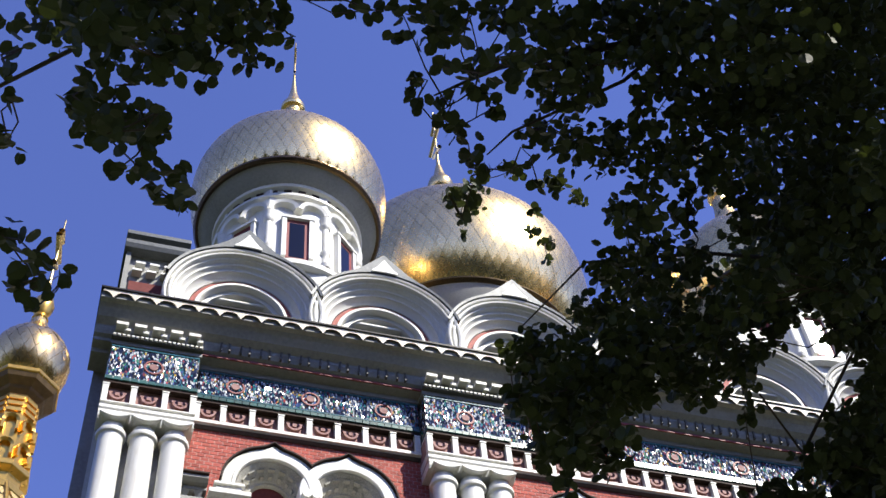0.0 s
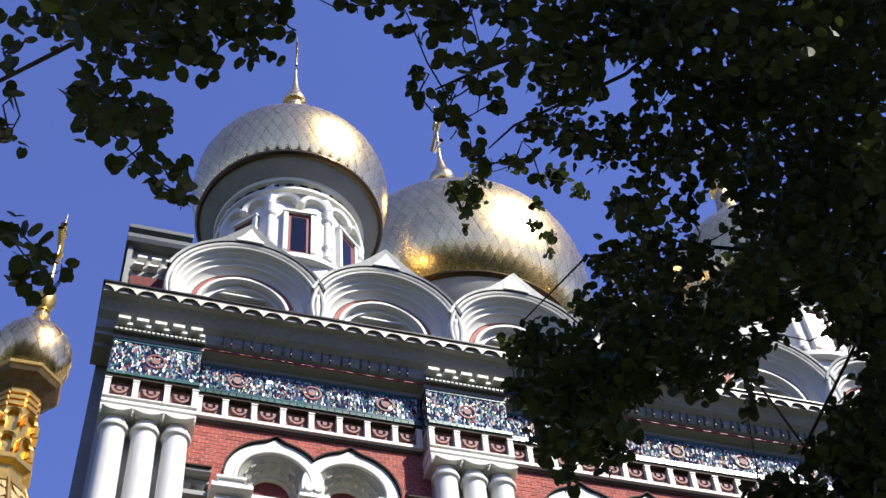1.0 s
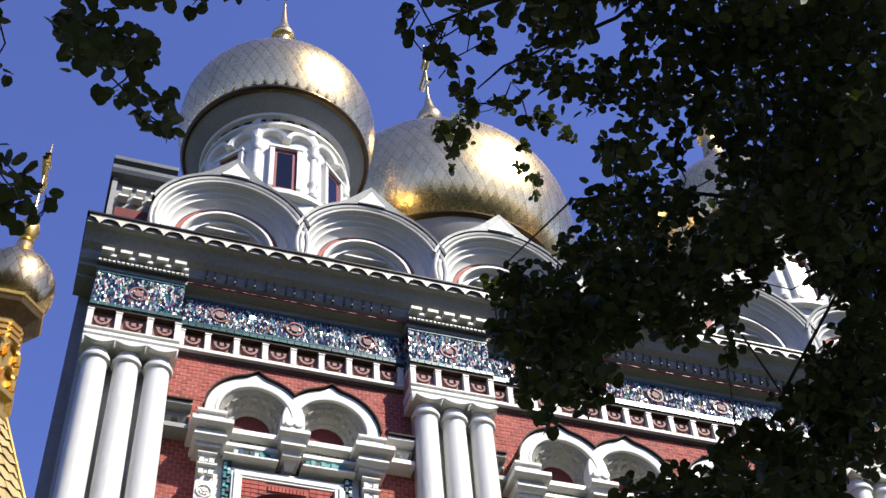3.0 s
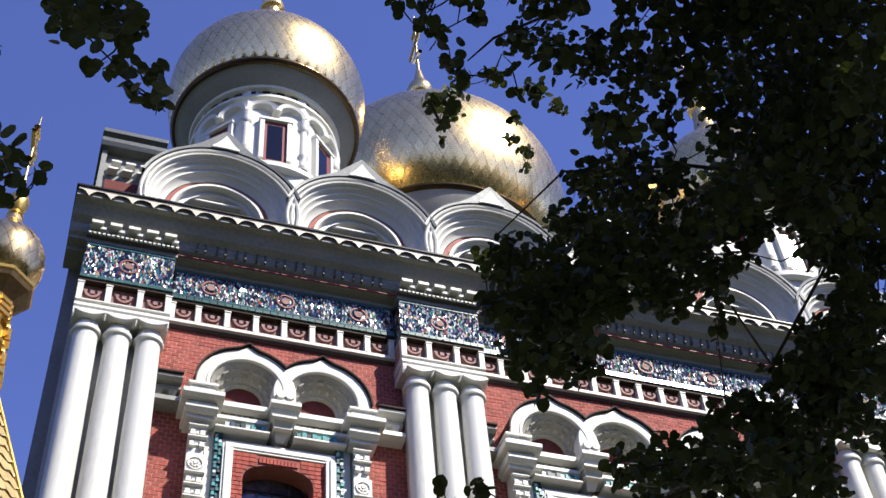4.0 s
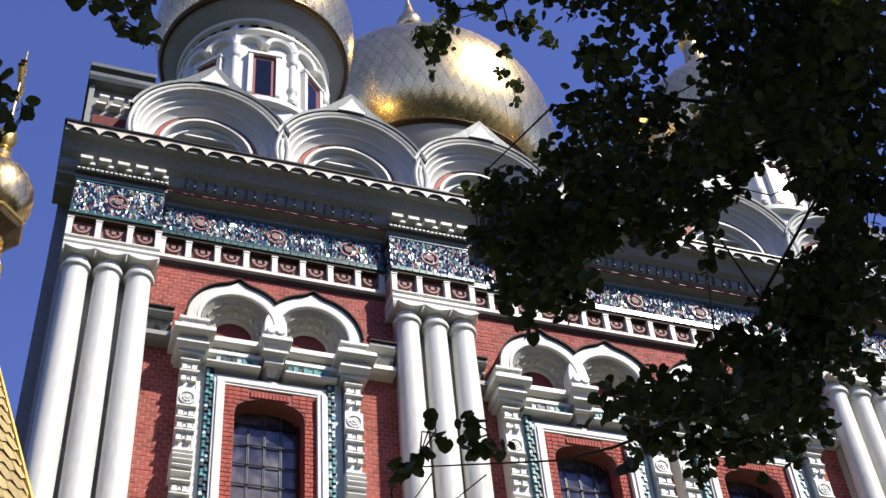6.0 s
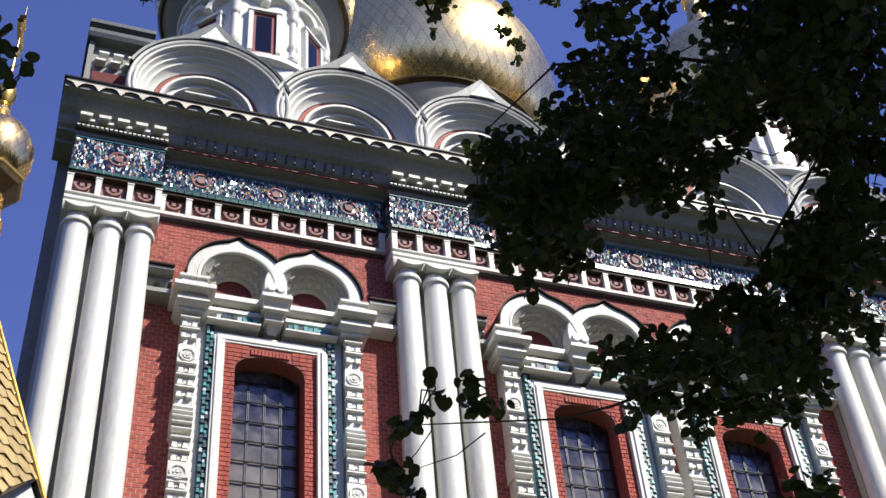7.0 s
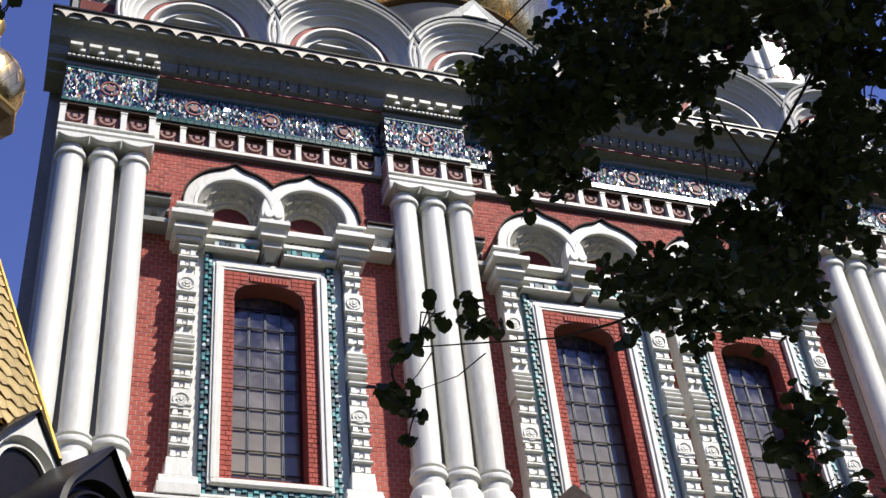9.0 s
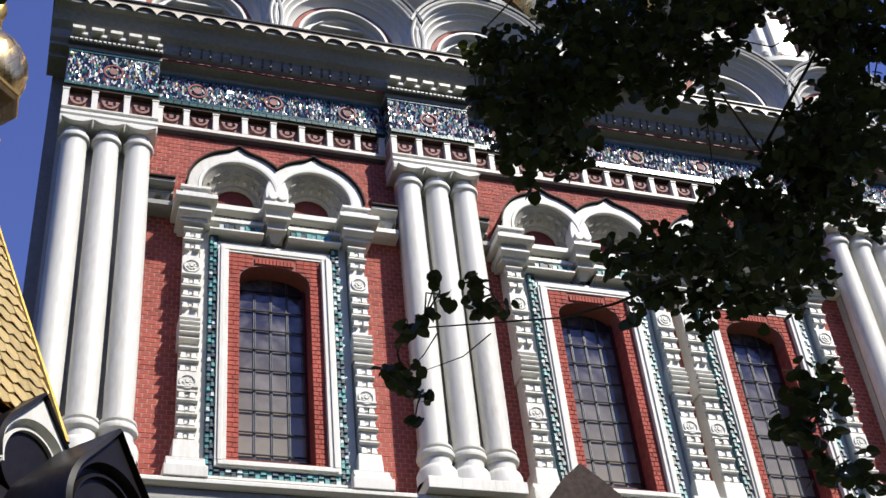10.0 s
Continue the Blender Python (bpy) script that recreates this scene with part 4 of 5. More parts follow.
def drum(cx, cy, r, z0, z1, n, parent, wz0, wz1, wh):
    """Round drum with n windows between colonnettes and little round arches."""
    k = 1.045 if n == 8 else 1.0
    turn = radians(-90 - 2.5 - 22.5) if n == 8 else 0.0
    base = part("drum", Shape().lathe(cx, cy, [(r * k, z0), (r * k, z1)], n if n == 8 else 48, turn, turn + 2 * math.pi), WHITE, parent, "white plastered drum with arched windows", smooth=True)
    for prof in ([(r, wz0 - 0.35), (r + 0.14, wz0 - 0.30), (r + 0.14, wz0 - 0.16), (r, wz0 - 0.12)],
                 [(r, z1 - 0.42), (r + 0.10, z1 - 0.38), (r + 0.10, z1 - 0.30), (r + 0.02, z1 - 0.28)],
                 [(r, z1 - 0.12), (r + 0.13, z1 - 0.08), (r + 0.16, z1), (r, z1 + 0.04)]):
        part("drum_ring", Shape().lathe(cx, cy, prof, 48), WHITE, base, smooth=True)
    den = Shape().box(-0.085, 0.085, -(r + 0.05), -(r - 0.02), z1 - 0.27, z1 - 0.14).mesh("frieze_dash", BROWNTIN)
    for i in range(32):
        share("frieze_dash", den, base, Matrix.Translation((cx, cy, 0)) @ Matrix.Rotation(2 * math.pi * i / 32, 4, "Z"))

    def turned(name, sh, mat, label="", smooth=False):
        """n copies of a piece made at the front of the drum, turned round its axis."""
        me = sh.mesh(name, mat, smooth)
        for i in range(n):
            ob = share(name, me, base, Matrix.Translation((cx, cy, 0)) @ Matrix.Rotation(2 * math.pi * (i - 0.055) / n, 4, "Z"))
            tagged(ob, label)

    k = wh
    f = Shape().box(-k - 0.10, -k, -r - 0.07, -r + 0.25, wz0, wz1).box(k, k + 0.10, -r - 0.07, -r + 0.25, wz0, wz1).box(-k - 0.12, k + 0.12, -r - 0.09, -r + 0.25, wz1, wz1 + 0.08)
    turned("window_frame", f, WHITE)
    turned("window_leaf", Shape().box(-k, k, -r - 0.012, -r + 0.2, wz0, wz1), REDPAINT, "dark red drum window")
    turned("window_pane", Shape().box(-k * 0.72, k * 0.62, -r - 0.018, -r + 0.1, wz0 + 0.03, wz1 - 0.12), DARKGLASS, "dark window glass")
    half = math.pi / n
    xc, yc = (r + 0.04) * math.sin(half), -(r + 0.04) * math.cos(half)
    col = Shape().lathe(xc, yc, [(0.10, wz0 - 0.1), (0.13, wz0), (0.085, wz0 + 0.06), (0.085, wz0 + 0.30), (0.12, wz0 + 0.36), (0.12, wz0 + 0.42), (0.085, wz0 + 0.46),
                                 (0.08, wz1 - 0.1), (0.12, wz1 - 0.05), (0.13, wz1 + 0.05), (0.10, wz1 + 0.08), (0.14, wz1 + 0.26), (0.05, wz1 + 0.30)], 16)
    turned("colonnette", col, WHITE, smooth=True)
    w2 = 2 * (r + 0.06) * math.sin(half)
    ar = Shape()
    for q in (-0.25, 0.25):
        o = len(ar.v)
        ra = w2 * 0.262
        ar.arch(0, wz1 + 0.30, [(ra, 0.12), (ra, -0.14), (ra * 0.76, -0.11), (ra * 0.66, 0.0), (ra * 0.66, 0.12)], 0, math.pi, 12)
        m_ = Matrix.Rotation(4 * half * q * 0.5, 4, "Z") @ Matrix.Translation((0, -r, 0))
        ar.v[o:] = [tuple(m_ @ Vector(v_)) for v_ in ar.v[o:]]
    turned("arch_hood", ar, WHITE, smooth=True)
    return base


def corner_dome(cx, cy, seed):
    base = drum(cx, cy, 1.60, 20.6, 26.68, 8, church, 24.1, 25.45, 0.25)
    s = Shape().lathe(cx, cy, [(1.58, 26.60), (1.80, 26.68), (1.84, 26.74), (1.90, 26.77), (1.99, 26.90), (2.11, 27.0), (2.15, 27.06)], 64)
    # eave underside: part of its shade is in the grey
    part("eave", s, GREYWHITE, base, "coved eave under the dome, grey lowered for its shade", smooth=True)
    keys = [(2.12, 27.12), (2.25, 27.45), (2.33, 27.95), (2.35, 28.35), (2.28, 28.80), (2.12, 29.20), (1.87, 29.60), (1.51, 30.0), (1.11, 30.36), (0.74, 30.75), (0.43, 31.25), (0.27, 31.9), (0.22, 32.5)]
    core = gilded_scales(cx, cy, keys, 56, (church, "gilded onion dome clad in lozenge sheets"), GOLD, seed)
    part("rim", Shape().lathe(cx, cy, [(2.05, 26.99), (2.16, 26.98), (2.21, 27.05), (2.19, 27.15), (2.09, 27.18)], 64), DARKRIM, core, "dark gilt rim", smooth=True)
    s = Shape().lathe(cx, cy, [(0.22, 32.4), (0.24, 32.70), (0.31, 32.74), (0.31, 32.80), (0.25, 32.92), (0.17, 33.15), (0.11, 33.45), (0.07, 33.8), (0.045, 34.1)], 24)
    part("finial_ring", Shape().lathe(cx, cy, [(0.22, 32.58), (0.31, 32.62), (0.33, 32.68), (0.31, 32.73), (0.22, 32.735)], 24), GOLD, core, smooth=True)
    part("finial", s, GOLD, core, smooth=True)
    cross(cx, cy, 33.3, 36.35, 0.42, core, radians(10))


corner_dome(7.375, 3.7, 1)
corner_dome(27.33 - 7.375, 3.7, 2)
corner_dome(7.375, DEPTH - 3.7, 3)
corner_dome(27.33 - 7.375, DEPTH - 3.7, 4)
# main dome
MX, MY = 13.665, 9.55
base = drum(MX, MY, 2.7, 21.5, 28.6, 12, church, 24.6, 27.0, 0.28)
part("eave", Shape().lathe(MX, MY, [(2.68, 28.5), (2.95, 28.9), (2.98, 29.1), (3.12, 29.3), (3.30, 29.85), (3.36, 30.0)], 72), GREYWHITE, base, "coved eave under the dome, grey lowered for its shade", smooth=True)
keys = [(3.30, 30.08), (3.70, 30.6), (3.97, 31.3), (4.07, 32.2), (3.97, 33.3), (3.53, 34.4), (2.75, 35.35), (1.85, 36.1), (1.10, 36.75), (0.64, 37.45), (0.40, 38.2), (0.36, 38.7)]
core = gilded_scales(MX, MY, keys, 76, (church, "large gilded main dome clad in lozenge sheets"), GOLD, 7)
part("rim", Shape().lathe(MX, MY, [(3.24, 29.95), (3.38, 29.95), (3.45, 30.04), (3.41, 30.16), (3.28, 30.20)], 72), DARKRIM, core, "dark gilt rim", smooth=True)
part("finial", Shape().lathe(MX, MY, [(0.36, 38.6), (0.34, 39.0), (0.42, 39.1), (0.46, 39.3), (0.40, 39.55), (0.26, 39.7), (0.2, 40.0), (0.11, 40.5)], 24), GOLD, core, smooth=True)
cross(MX, MY, 39.7, 44.1, 0.85, core, radians(4), 0.075)

# ---- porch with a gilded tent roof ----
PX, PY = 3.05, -4.0
porch = new("porch")
tagged(porch, "entrance porch with a gold-tiled tent roof and a small onion dome", "porch")
b = Shape().box(PX - 1.5, PX + 1.5, PY - 1.5, -0.26, 0.0, 6.6)
part("porch_wall", b, STONE, porch, "pale stone porch wall", bevel=0.03)
R8 = math.pi / 8


def octagon(prof):
    return Shape().lathe(PX, PY, prof, 8, R8, R8 + 2 * math.pi)


tent = part("tent_roof", octagon([(1.36, 8.15), (0.30, 11.18)]), OLDGOLD, porch, "golden tent roof")
tiles = Shape()
rows_ = 18
rng = random.Random(5)
for side in range(8):
    a0, a1 = R8 + side * math.pi / 4, R8 + (side + 1) * math.pi / 4
    for i in range(rows_):
        f0, f1 = i / rows_, (i + 1.25) / rows_
        r0, z0 = 1.36 + (0.30 - 1.36) * f0, 8.15 + 3.03 * f0
        r1, z1 = 1.36 + (0.30 - 1.36) * min(1, f1), 8.15 + 3.03 * min(1, f1)
        n = max(2, round(r0 * 0.765 / 0.165))
        for j in range(n):
            o = 0.5 * (i % 2) / n
            u0, u1 = min(1, max(0, j / n + o + 0.02 / n)), min(1, (j + 1) / n + o - 0.02 / n)
            um = (u0 + u1) / 2

            def spot(u, r_, z_, out):
                x = r_ * (math.cos(a0) * (1 - u) + math.cos(a1) * u)
                y = r_ * (math.sin(a0) * (1 - u) + math.sin(a1) * u)
                m_ = (a0 + a1) / 2
                return (PX + x + out * math.cos(m_), PY + y + out * math.sin(m_), z_ + out * 0.3)
            lf = 0.022 + 0.008 * rng.random()
            q = len(tiles.v)
            tiles.v += [spot(um, r0, z0 - 0.015, lf), spot(u1, r0 - 0.012, z0 + 0.035, lf), spot(u1, r1, z1, 0.003), spot(u0, r1, z1, 0.003), spot(u0, r0 - 0.012, z0 + 0.035, lf)]
            tiles.f.append((q, q + 1, q + 2, q + 3, q + 4))
t_ = part("roof_tiles", tiles, GOLDTILE, tent, "gold glazed scale tiles", fix=False)
tagged(t_, kind="stuff")
for k in range(8):
    a_ = R8 + k * math.pi / 4
    part("ridge", Shape().tube([(PX + 1.39 * math.cos(a_), PY + 1.39 * math.sin(a_), 8.12), (PX + 0.31 * math.cos(a_), PY + 0.31 * math.sin(a_), 11.20)], 0.035, 0.025, 8), OLDGOLD, tent, smooth=True)
neck = part("neck", octagon([(0.30, 11.10), (0.33, 11.16), (0.33, 11.24), (0.26, 11.28), (0.26, 11.40), (0.34, 11.45), (0.34, 11.52), (0.25, 11.58), (0.24, 12.56), (0.2, 12.58)]), OLDGOLD, porch, "ornate gilded octagonal neck", bevel=0.008)
for k in range(8):
    a_ = (k + 1) * math.pi / 4
    for z_, r_, w_ in ((11.62, 0.255, 0.092), (11.98, 0.245, 0.094)):
        nk = Shape().arch(0, z_ + 0.12, [(w_, 0.02), (w_, -0.06), (w_ * 0.65, -0.04), (w_ * 0.65, 0.02)], 0, math.pi, 10).box(-w_, -w_ * 0.65, -0.06, 0.02, z_, z_ + 0.12).box(w_ * 0.65, w_, -0.06, 0.02, z_, z_ + 0.12)
        m_ = Matrix.Translation((PX, PY, 0)) @ Matrix.Rotation(a_ + math.pi / 2, 4, "Z") @ Matrix.Translation((0, -r_ * 0.93, 0))
        nk.v = [tuple(m_ @ Vector(v_)) for v_ in nk.v]
        part("neck_arch", nk, OLDGOLD, neck, "little gilded arch")
    for i in range(3):
        nk = Shape().box(-0.08, 0.08, -0.02, 0.02, 12.28 + 0.09 * i, 12.33 + 0.09 * i)
        m_ = Matrix.Translation((PX, PY, 0)) @ Matrix.Rotation(a_ + math.pi / 2, 4, "Z") @ Matrix.Translation((0, -0.225, 0))
        nk.v = [tuple(m_ @ Vector(v_)) for v_ in nk.v]
        part("neck_bar", nk, OLDGOLD, neck)
part("neck_soffit", octagon([(0.23, 12.55), (0.29, 12.60), (0.31, 12.63), (0.40, 12.69), (0.43, 12.74)]), BROWNGILT, neck, "brown gilt flared underside")
part("neck_eave", octagon([(0.425, 12.742), (0.445, 12.755), (0.445, 12.80), (0.36, 12.86), (0.2, 12.88)]), OLDGOLD, neck)
keys = [(0.30, 12.84), (0.38, 12.95), (0.44, 13.12), (0.455, 13.28), (0.42, 13.45), (0.32, 13.62), (0.20, 13.76), (0.11, 13.90), (0.075, 14.05)]
oc = gilded_scales(PX, PY, keys, 22, (porch, "small gilded onion dome"), TURRETGOLD, 9)
part("finial", Shape().lathe(PX, PY, [(0.07, 14.0), (0.10, 14.05), (0.07, 14.12), (0.11, 14.2), (0.13, 14.3), (0.11, 14.4), (0.05, 14.46)], 16), OLDGOLD, oc, smooth=True)
cross(PX, PY, 14.5, 16.05, 0.24, oc, radians(4), 0.045)


def porch_gable(x, y, z, r, turn, lit):
    """Pointed gable at the foot of the tent roof; unlit ones get a shade-black face."""
    g_ = Shape().arch(0, 0, [(r, 0.6), (r, -0.05), (r * 0.93, -0.08), (r * 0.93, 0.6)], -0.3, math.pi + 0.3, 48, ogee=r * 0.50, wide=0.95, power=2.2, inner=0.0)
    m_ = Matrix.Translation((x, y, z)) @ Matrix.Rotation(turn, 4, "Z")
    g_.v = [tuple(m_ @ Vector(v_)) for v_ in g_.v]
    ob = part("porch_gable", g_, DARKROOF, porch, "dark metal pointed gable", smooth=True)
    f_ = Shape().arch(0, 0, [(r * 0.935, 0.5), (r * 0.935, -0.03), (r * 0.84, -0.03), (r * 0.80, 0.06), (r * 0.74, 0.06), (r * 0.70, 0.02), (r * 0.66, 0.02), (r * 0.62, 0.5)], -0.3, math.pi + 0.3, 48, ogee=r * 0.44, wide=0.95, power=2.2, inner=r * 0.9)
    f_.v = [tuple(m_ @ Vector(v_)) for v_ in f_.v]
    part("gable_face", f_, WHITE if lit else DARKROOF, ob, "white stepped gable face" if lit else "stepped gable face blackened for tree shade", smooth=True)
    d_ = Shape().disc(0, 0, r * 0.66, 0.06, 0.45, 24)
    d_.v = [tuple(m_ @ Vector(v_)) for v_ in d_.v]
    part("gable_field", d_, DARKROOF, ob)


for k in range(8):
    a_ = k * math.pi / 4
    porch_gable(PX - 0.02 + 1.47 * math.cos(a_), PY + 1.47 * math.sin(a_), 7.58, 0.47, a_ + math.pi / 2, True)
# corner gables: faces in near black, tree shade given as colour
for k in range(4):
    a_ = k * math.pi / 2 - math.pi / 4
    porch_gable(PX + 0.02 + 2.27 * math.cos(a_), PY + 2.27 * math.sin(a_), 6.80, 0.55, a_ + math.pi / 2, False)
part("porch_roof", octagon([(2.05, 6.0), (2.05, 6.5), (1.75, 7.0), (1.40, 7.4), (1.30, 8.1), (0.6, 8.3)]), DARKROOF, porch, "dark lead roof", smooth=True)

# second, lower porch roof
side_porch = new("side_porch")
tagged(side_porch, "lower side porch with a dark pointed metal roof", "porch")
b = Shape().box(8.2, 10.8, -4.0, -0.26, 0.0, 7.2)
part("porch_wall", b, STONE, side_porch, bevel=0.03)
r = Shape().quadgrid([[(8.0, -4.2, 7.2), (8.5, -4.2, 7.45), (8.95, -4.2, 7.95), (9.25, -4.2, 8.35), (9.48, -4.2, 8.56), (9.70, -4.2, 8.38), (10.05, -4.2, 8.05), (10.5, -4.2, 7.5), (11.0, -4.2, 7.2)],
                      [(8.0, -0.26, 7.2), (8.5, -0.26, 7.45), (8.95, -0.26, 7.95), (9.25, -0.26, 8.35), (9.48, -0.26, 8.56), (9.70, -0.26, 8.38), (10.05, -0.26, 8.05), (10.5, -0.26, 7.5), (11.0, -0.26, 7.2)]])
r.f.append(tuple(range(9)))
part("porch_roof", r, BROWNTIN, side_porch, "dark brown metal gabled roof")

# ---- unseen wooded hillside that closes the place, added to cut low skylight ----
hills = Shape()
hr = random.Random(21)
N = 180
tops = [22 + 5 * math.sin(3 * 2 * math.pi * i / N + 1) + 3 * math.sin(11 * 2 * math.pi * i / N) + hr.uniform(-1.5, 1.5) for i in range(N)]
hills.quadgrid([[(12 + rr * math.cos(2 * math.pi * i / N), -5 + rr * math.sin(2 * math.pi * i / N), (tops[i] * fz if fz > 0 else -0.5) + (hr.uniform(-0.8, 0.8) if fz > 0 else 0)) for i in range(N)]
                for rr, fz in ((46, 0.0), (47, 0.3), (49, 0.6), (52, 0.85), (56, 1.0), (75, 1.25), (110, 1.6))], close_u=True)
backdrop = new("backdrop", hills.mesh("backdrop", WOODS))
tagged(backdrop, "unseen wooded hillside added to block low skylight", "woods", kind="structure")

# ---- lime tree over the viewer ----
tree = new("lime_tree")
tagged(tree, "tall lime tree with overhanging boughs in shade", "tree")
LEFT_BOUGH = [(3.50, -12.21, 6.79, 0.15), (3.80, -13.29, 4.88, 0.11), (3.91, -12.62, 6.14, 0.18), (4.07, -12.86, 5.74, 0.14), (4.22, -12.86, 5.80, 0.12),
    (4.32, -12.87, 5.92, 0.08), (3.99, -13.11, 5.08, 0.07), (4.13, -12.67, 5.81, 0.05), (3.83, -12.98, 5.64, 0.15), (4.20, -12.12, 7.46, 0.22),
    (3.61, -12.74, 6.09, 0.17), (3.94, -12.98, 5.91, 0.20), (4.22, -13.02, 5.97, 0.16)]
LEFT_TASSELS = [(3.78, -12.81, 5.21, 0.06), (3.87, -12.86, 5.04, 0.05), (3.94, -12.72, 5.30, 0.06), (3.99, -12.55, 5.65, 0.04), (3.73, -12.75, 5.39, 0.04),
    (3.73, -12.51, 5.87, 0.05), (3.90, -12.79, 5.44, 0.03), (4.05, -12.49, 5.37, 0.04), (4.14, -12.03, 5.86, 0.03), (3.78, -12.67, 5.75, 0.05),
    (3.91, -12.91, 5.36, 0.05), (3.75, -12.71, 5.40, 0.05), (3.79, -12.48, 5.63, 0.08), (3.88, -12.18, 6.18, 0.08), (3.98, -12.68, 5.34, 0.05),
    (3.84, -12.74, 5.39, 0.05), (3.77, -12.32, 5.77, 0.05), (3.99, -12.89, 5.15, 0.03), (3.90, -12.58, 5.26, 0.04), (3.96, -12.29, 5.69, 0.05),
    (4.02, -12.33, 5.55, 0.05), (4.08, -12.50, 5.41, 0.04), (4.10, -12.28, 5.57, 0.04), (4.08, -13.21, 4.33, 0.02)]
LEFT_EDGE = [(3.40, -12.54, 6.14, 0.04), (3.55, -12.91, 5.32, 0.04), (3.56, -13.02, 4.99, 0.03), (3.49, -12.46, 5.70, 0.04), (3.48, -12.24, 5.78, 0.06),
    (3.58, -12.28, 5.17, 0.07), (3.70, -12.43, 4.93, 0.07), (3.63, -12.03, 5.25, 0.06), (3.72, -12.07, 5.24, 0.06), (3.75, -11.66, 5.78, 0.04),
    (3.69, -11.76, 5.46, 0.03)]
MIDDLE_BOUGH = [(4.49, -12.60, 6.68, 0.04), (4.73, -12.43, 7.12, 0.07), (4.74, -12.73, 6.47, 0.04), (4.82, -12.89, 6.10, 0.08), (5.08, -12.53, 6.79, 0.08),
    (5.03, -12.62, 6.85, 0.12), (5.11, -12.83, 6.44, 0.12), (5.20, -12.99, 6.15, 0.13), (5.47, -12.76, 6.59, 0.15), (4.92, -13.25, 5.30, 0.05),
    (5.07, -12.23, 6.70, 0.05), (5.04, -12.37, 6.66, 0.02), (4.92, -12.97, 5.68, 0.04), (5.20, -12.55, 6.45, 0.05), (5.03, -12.68, 5.92, 0.04),
    (5.41, -12.28, 6.69, 0.04), (5.08, -13.13, 5.48, 0.09), (5.12, -12.75, 5.97, 0.05), (5.25, -12.16, 6.63, 0.05), (5.40, -11.98, 6.77, 0.07)]
FAR_SPRIGS = [(5.56, -11.30, 7.40, 0.06), (5.98, -10.57, 8.57, 0.09), (6.20, -10.29, 9.20, 0.08), (5.94, -10.48, 8.40, 0.04), (6.46, -9.53, 9.97, 0.06),
    (5.85, -10.69, 7.94, 0.03), (6.41, -10.41, 9.23, 0.07), (6.26, -10.86, 8.08, 0.04), (6.88, -9.63, 9.70, 0.06), (6.62, -10.25, 8.66, 0.05),
    (6.56, -10.35, 8.36, 0.03), (6.18, -11.34, 7.70, 0.08), (7.21, -9.80, 9.99, 0.07)]
RIGHT_FILL = [(7.15, -11.44, 6.74, 0.09), (7.24, -11.45, 6.69, 0.07), (7.32, -11.41, 6.95, 0.08), (7.21, -11.73, 6.56, 0.06), (7.00, -12.07, 6.06, 0.06),
    (6.99, -12.01, 5.88, 0.05), (6.79, -11.79, 6.03, 0.05)]
RIGHT_TOP = [(5.64, -12.65, 6.81, 0.15), (5.92, -12.63, 7.09, 0.19), (6.21, -12.60, 7.21, 0.22), (6.02, -13.10, 6.23, 0.21), (6.10, -13.26, 5.93, 0.22),
    (6.76, -12.99, 6.71, 0.26), (7.31, -12.84, 7.22, 0.32), (5.77, -12.14, 7.26, 0.09), (5.86, -12.35, 6.96, 0.11), (6.26, -12.45, 6.91, 0.07),
    (6.38, -12.65, 6.58, 0.23), (6.89, -12.50, 7.02, 0.28), (6.69, -12.96, 6.16, 0.27), (5.68, -12.13, 6.84, 0.09), (5.81, -12.21, 6.67, 0.12),
    (6.10, -12.06, 6.95, 0.14), (6.24, -12.20, 6.74, 0.16), (7.17, -11.68, 7.72, 0.23), (7.14, -12.04, 7.14, 0.27), (7.41, -12.16, 7.06, 0.33),
    (6.51, -13.15, 5.41, 0.17), (6.02, -13.07, 6.85, 0.38), (6.48, -13.33, 6.56, 0.37)]
RIGHT_MIDDLE = [(6.33, -11.62, 7.10, 0.08), (5.83, -12.55, 5.66, 0.12), (7.23, -11.70, 7.13, 0.25), (6.76, -12.51, 5.93, 0.24), (7.04, -12.50, 6.02, 0.25),
    (6.07, -11.84, 6.28, 0.12), (6.42, -11.62, 6.66, 0.20), (6.77, -11.51, 6.90, 0.11), (7.35, -11.14, 7.52, 0.12), (6.95, -11.98, 6.41, 0.16),
    (7.48, -11.73, 6.74, 0.24), (6.26, -11.30, 6.60, 0.16), (6.81, -10.80, 7.32, 0.23), (6.76, -11.24, 6.80, 0.18), (7.13, -11.15, 7.07, 0.15),
    (6.62, -12.08, 5.93, 0.09), (7.28, -11.92, 6.16, 0.16), (7.18, -12.25, 5.90, 0.15)]
RIGHT_LOWER = [(5.92, -10.93, 6.67, 0.06), (5.93, -11.28, 6.29, 0.15), (5.95, -11.65, 5.82, 0.19), (6.10, -11.76, 5.73, 0.17), (6.43, -11.54, 6.13, 0.12),
    (6.30, -12.04, 5.64, 0.06), (5.60, -11.67, 5.50, 0.08), (5.99, -11.19, 6.05, 0.18), (6.58, -10.53, 6.80, 0.19), (6.18, -11.62, 5.73, 0.11),
    (5.78, -11.42, 5.50, 0.09), (5.79, -11.70, 5.24, 0.10), (5.89, -11.84, 5.18, 0.08), (6.77, -11.63, 6.03, 0.05), (6.61, -11.32, 6.14, 0.08),
    (7.10, -12.03, 5.69, 0.12), (7.17, -11.83, 5.56, 0.14), (6.84, -11.82, 5.30, 0.06), (7.17, -11.68, 5.43, 0.14)]
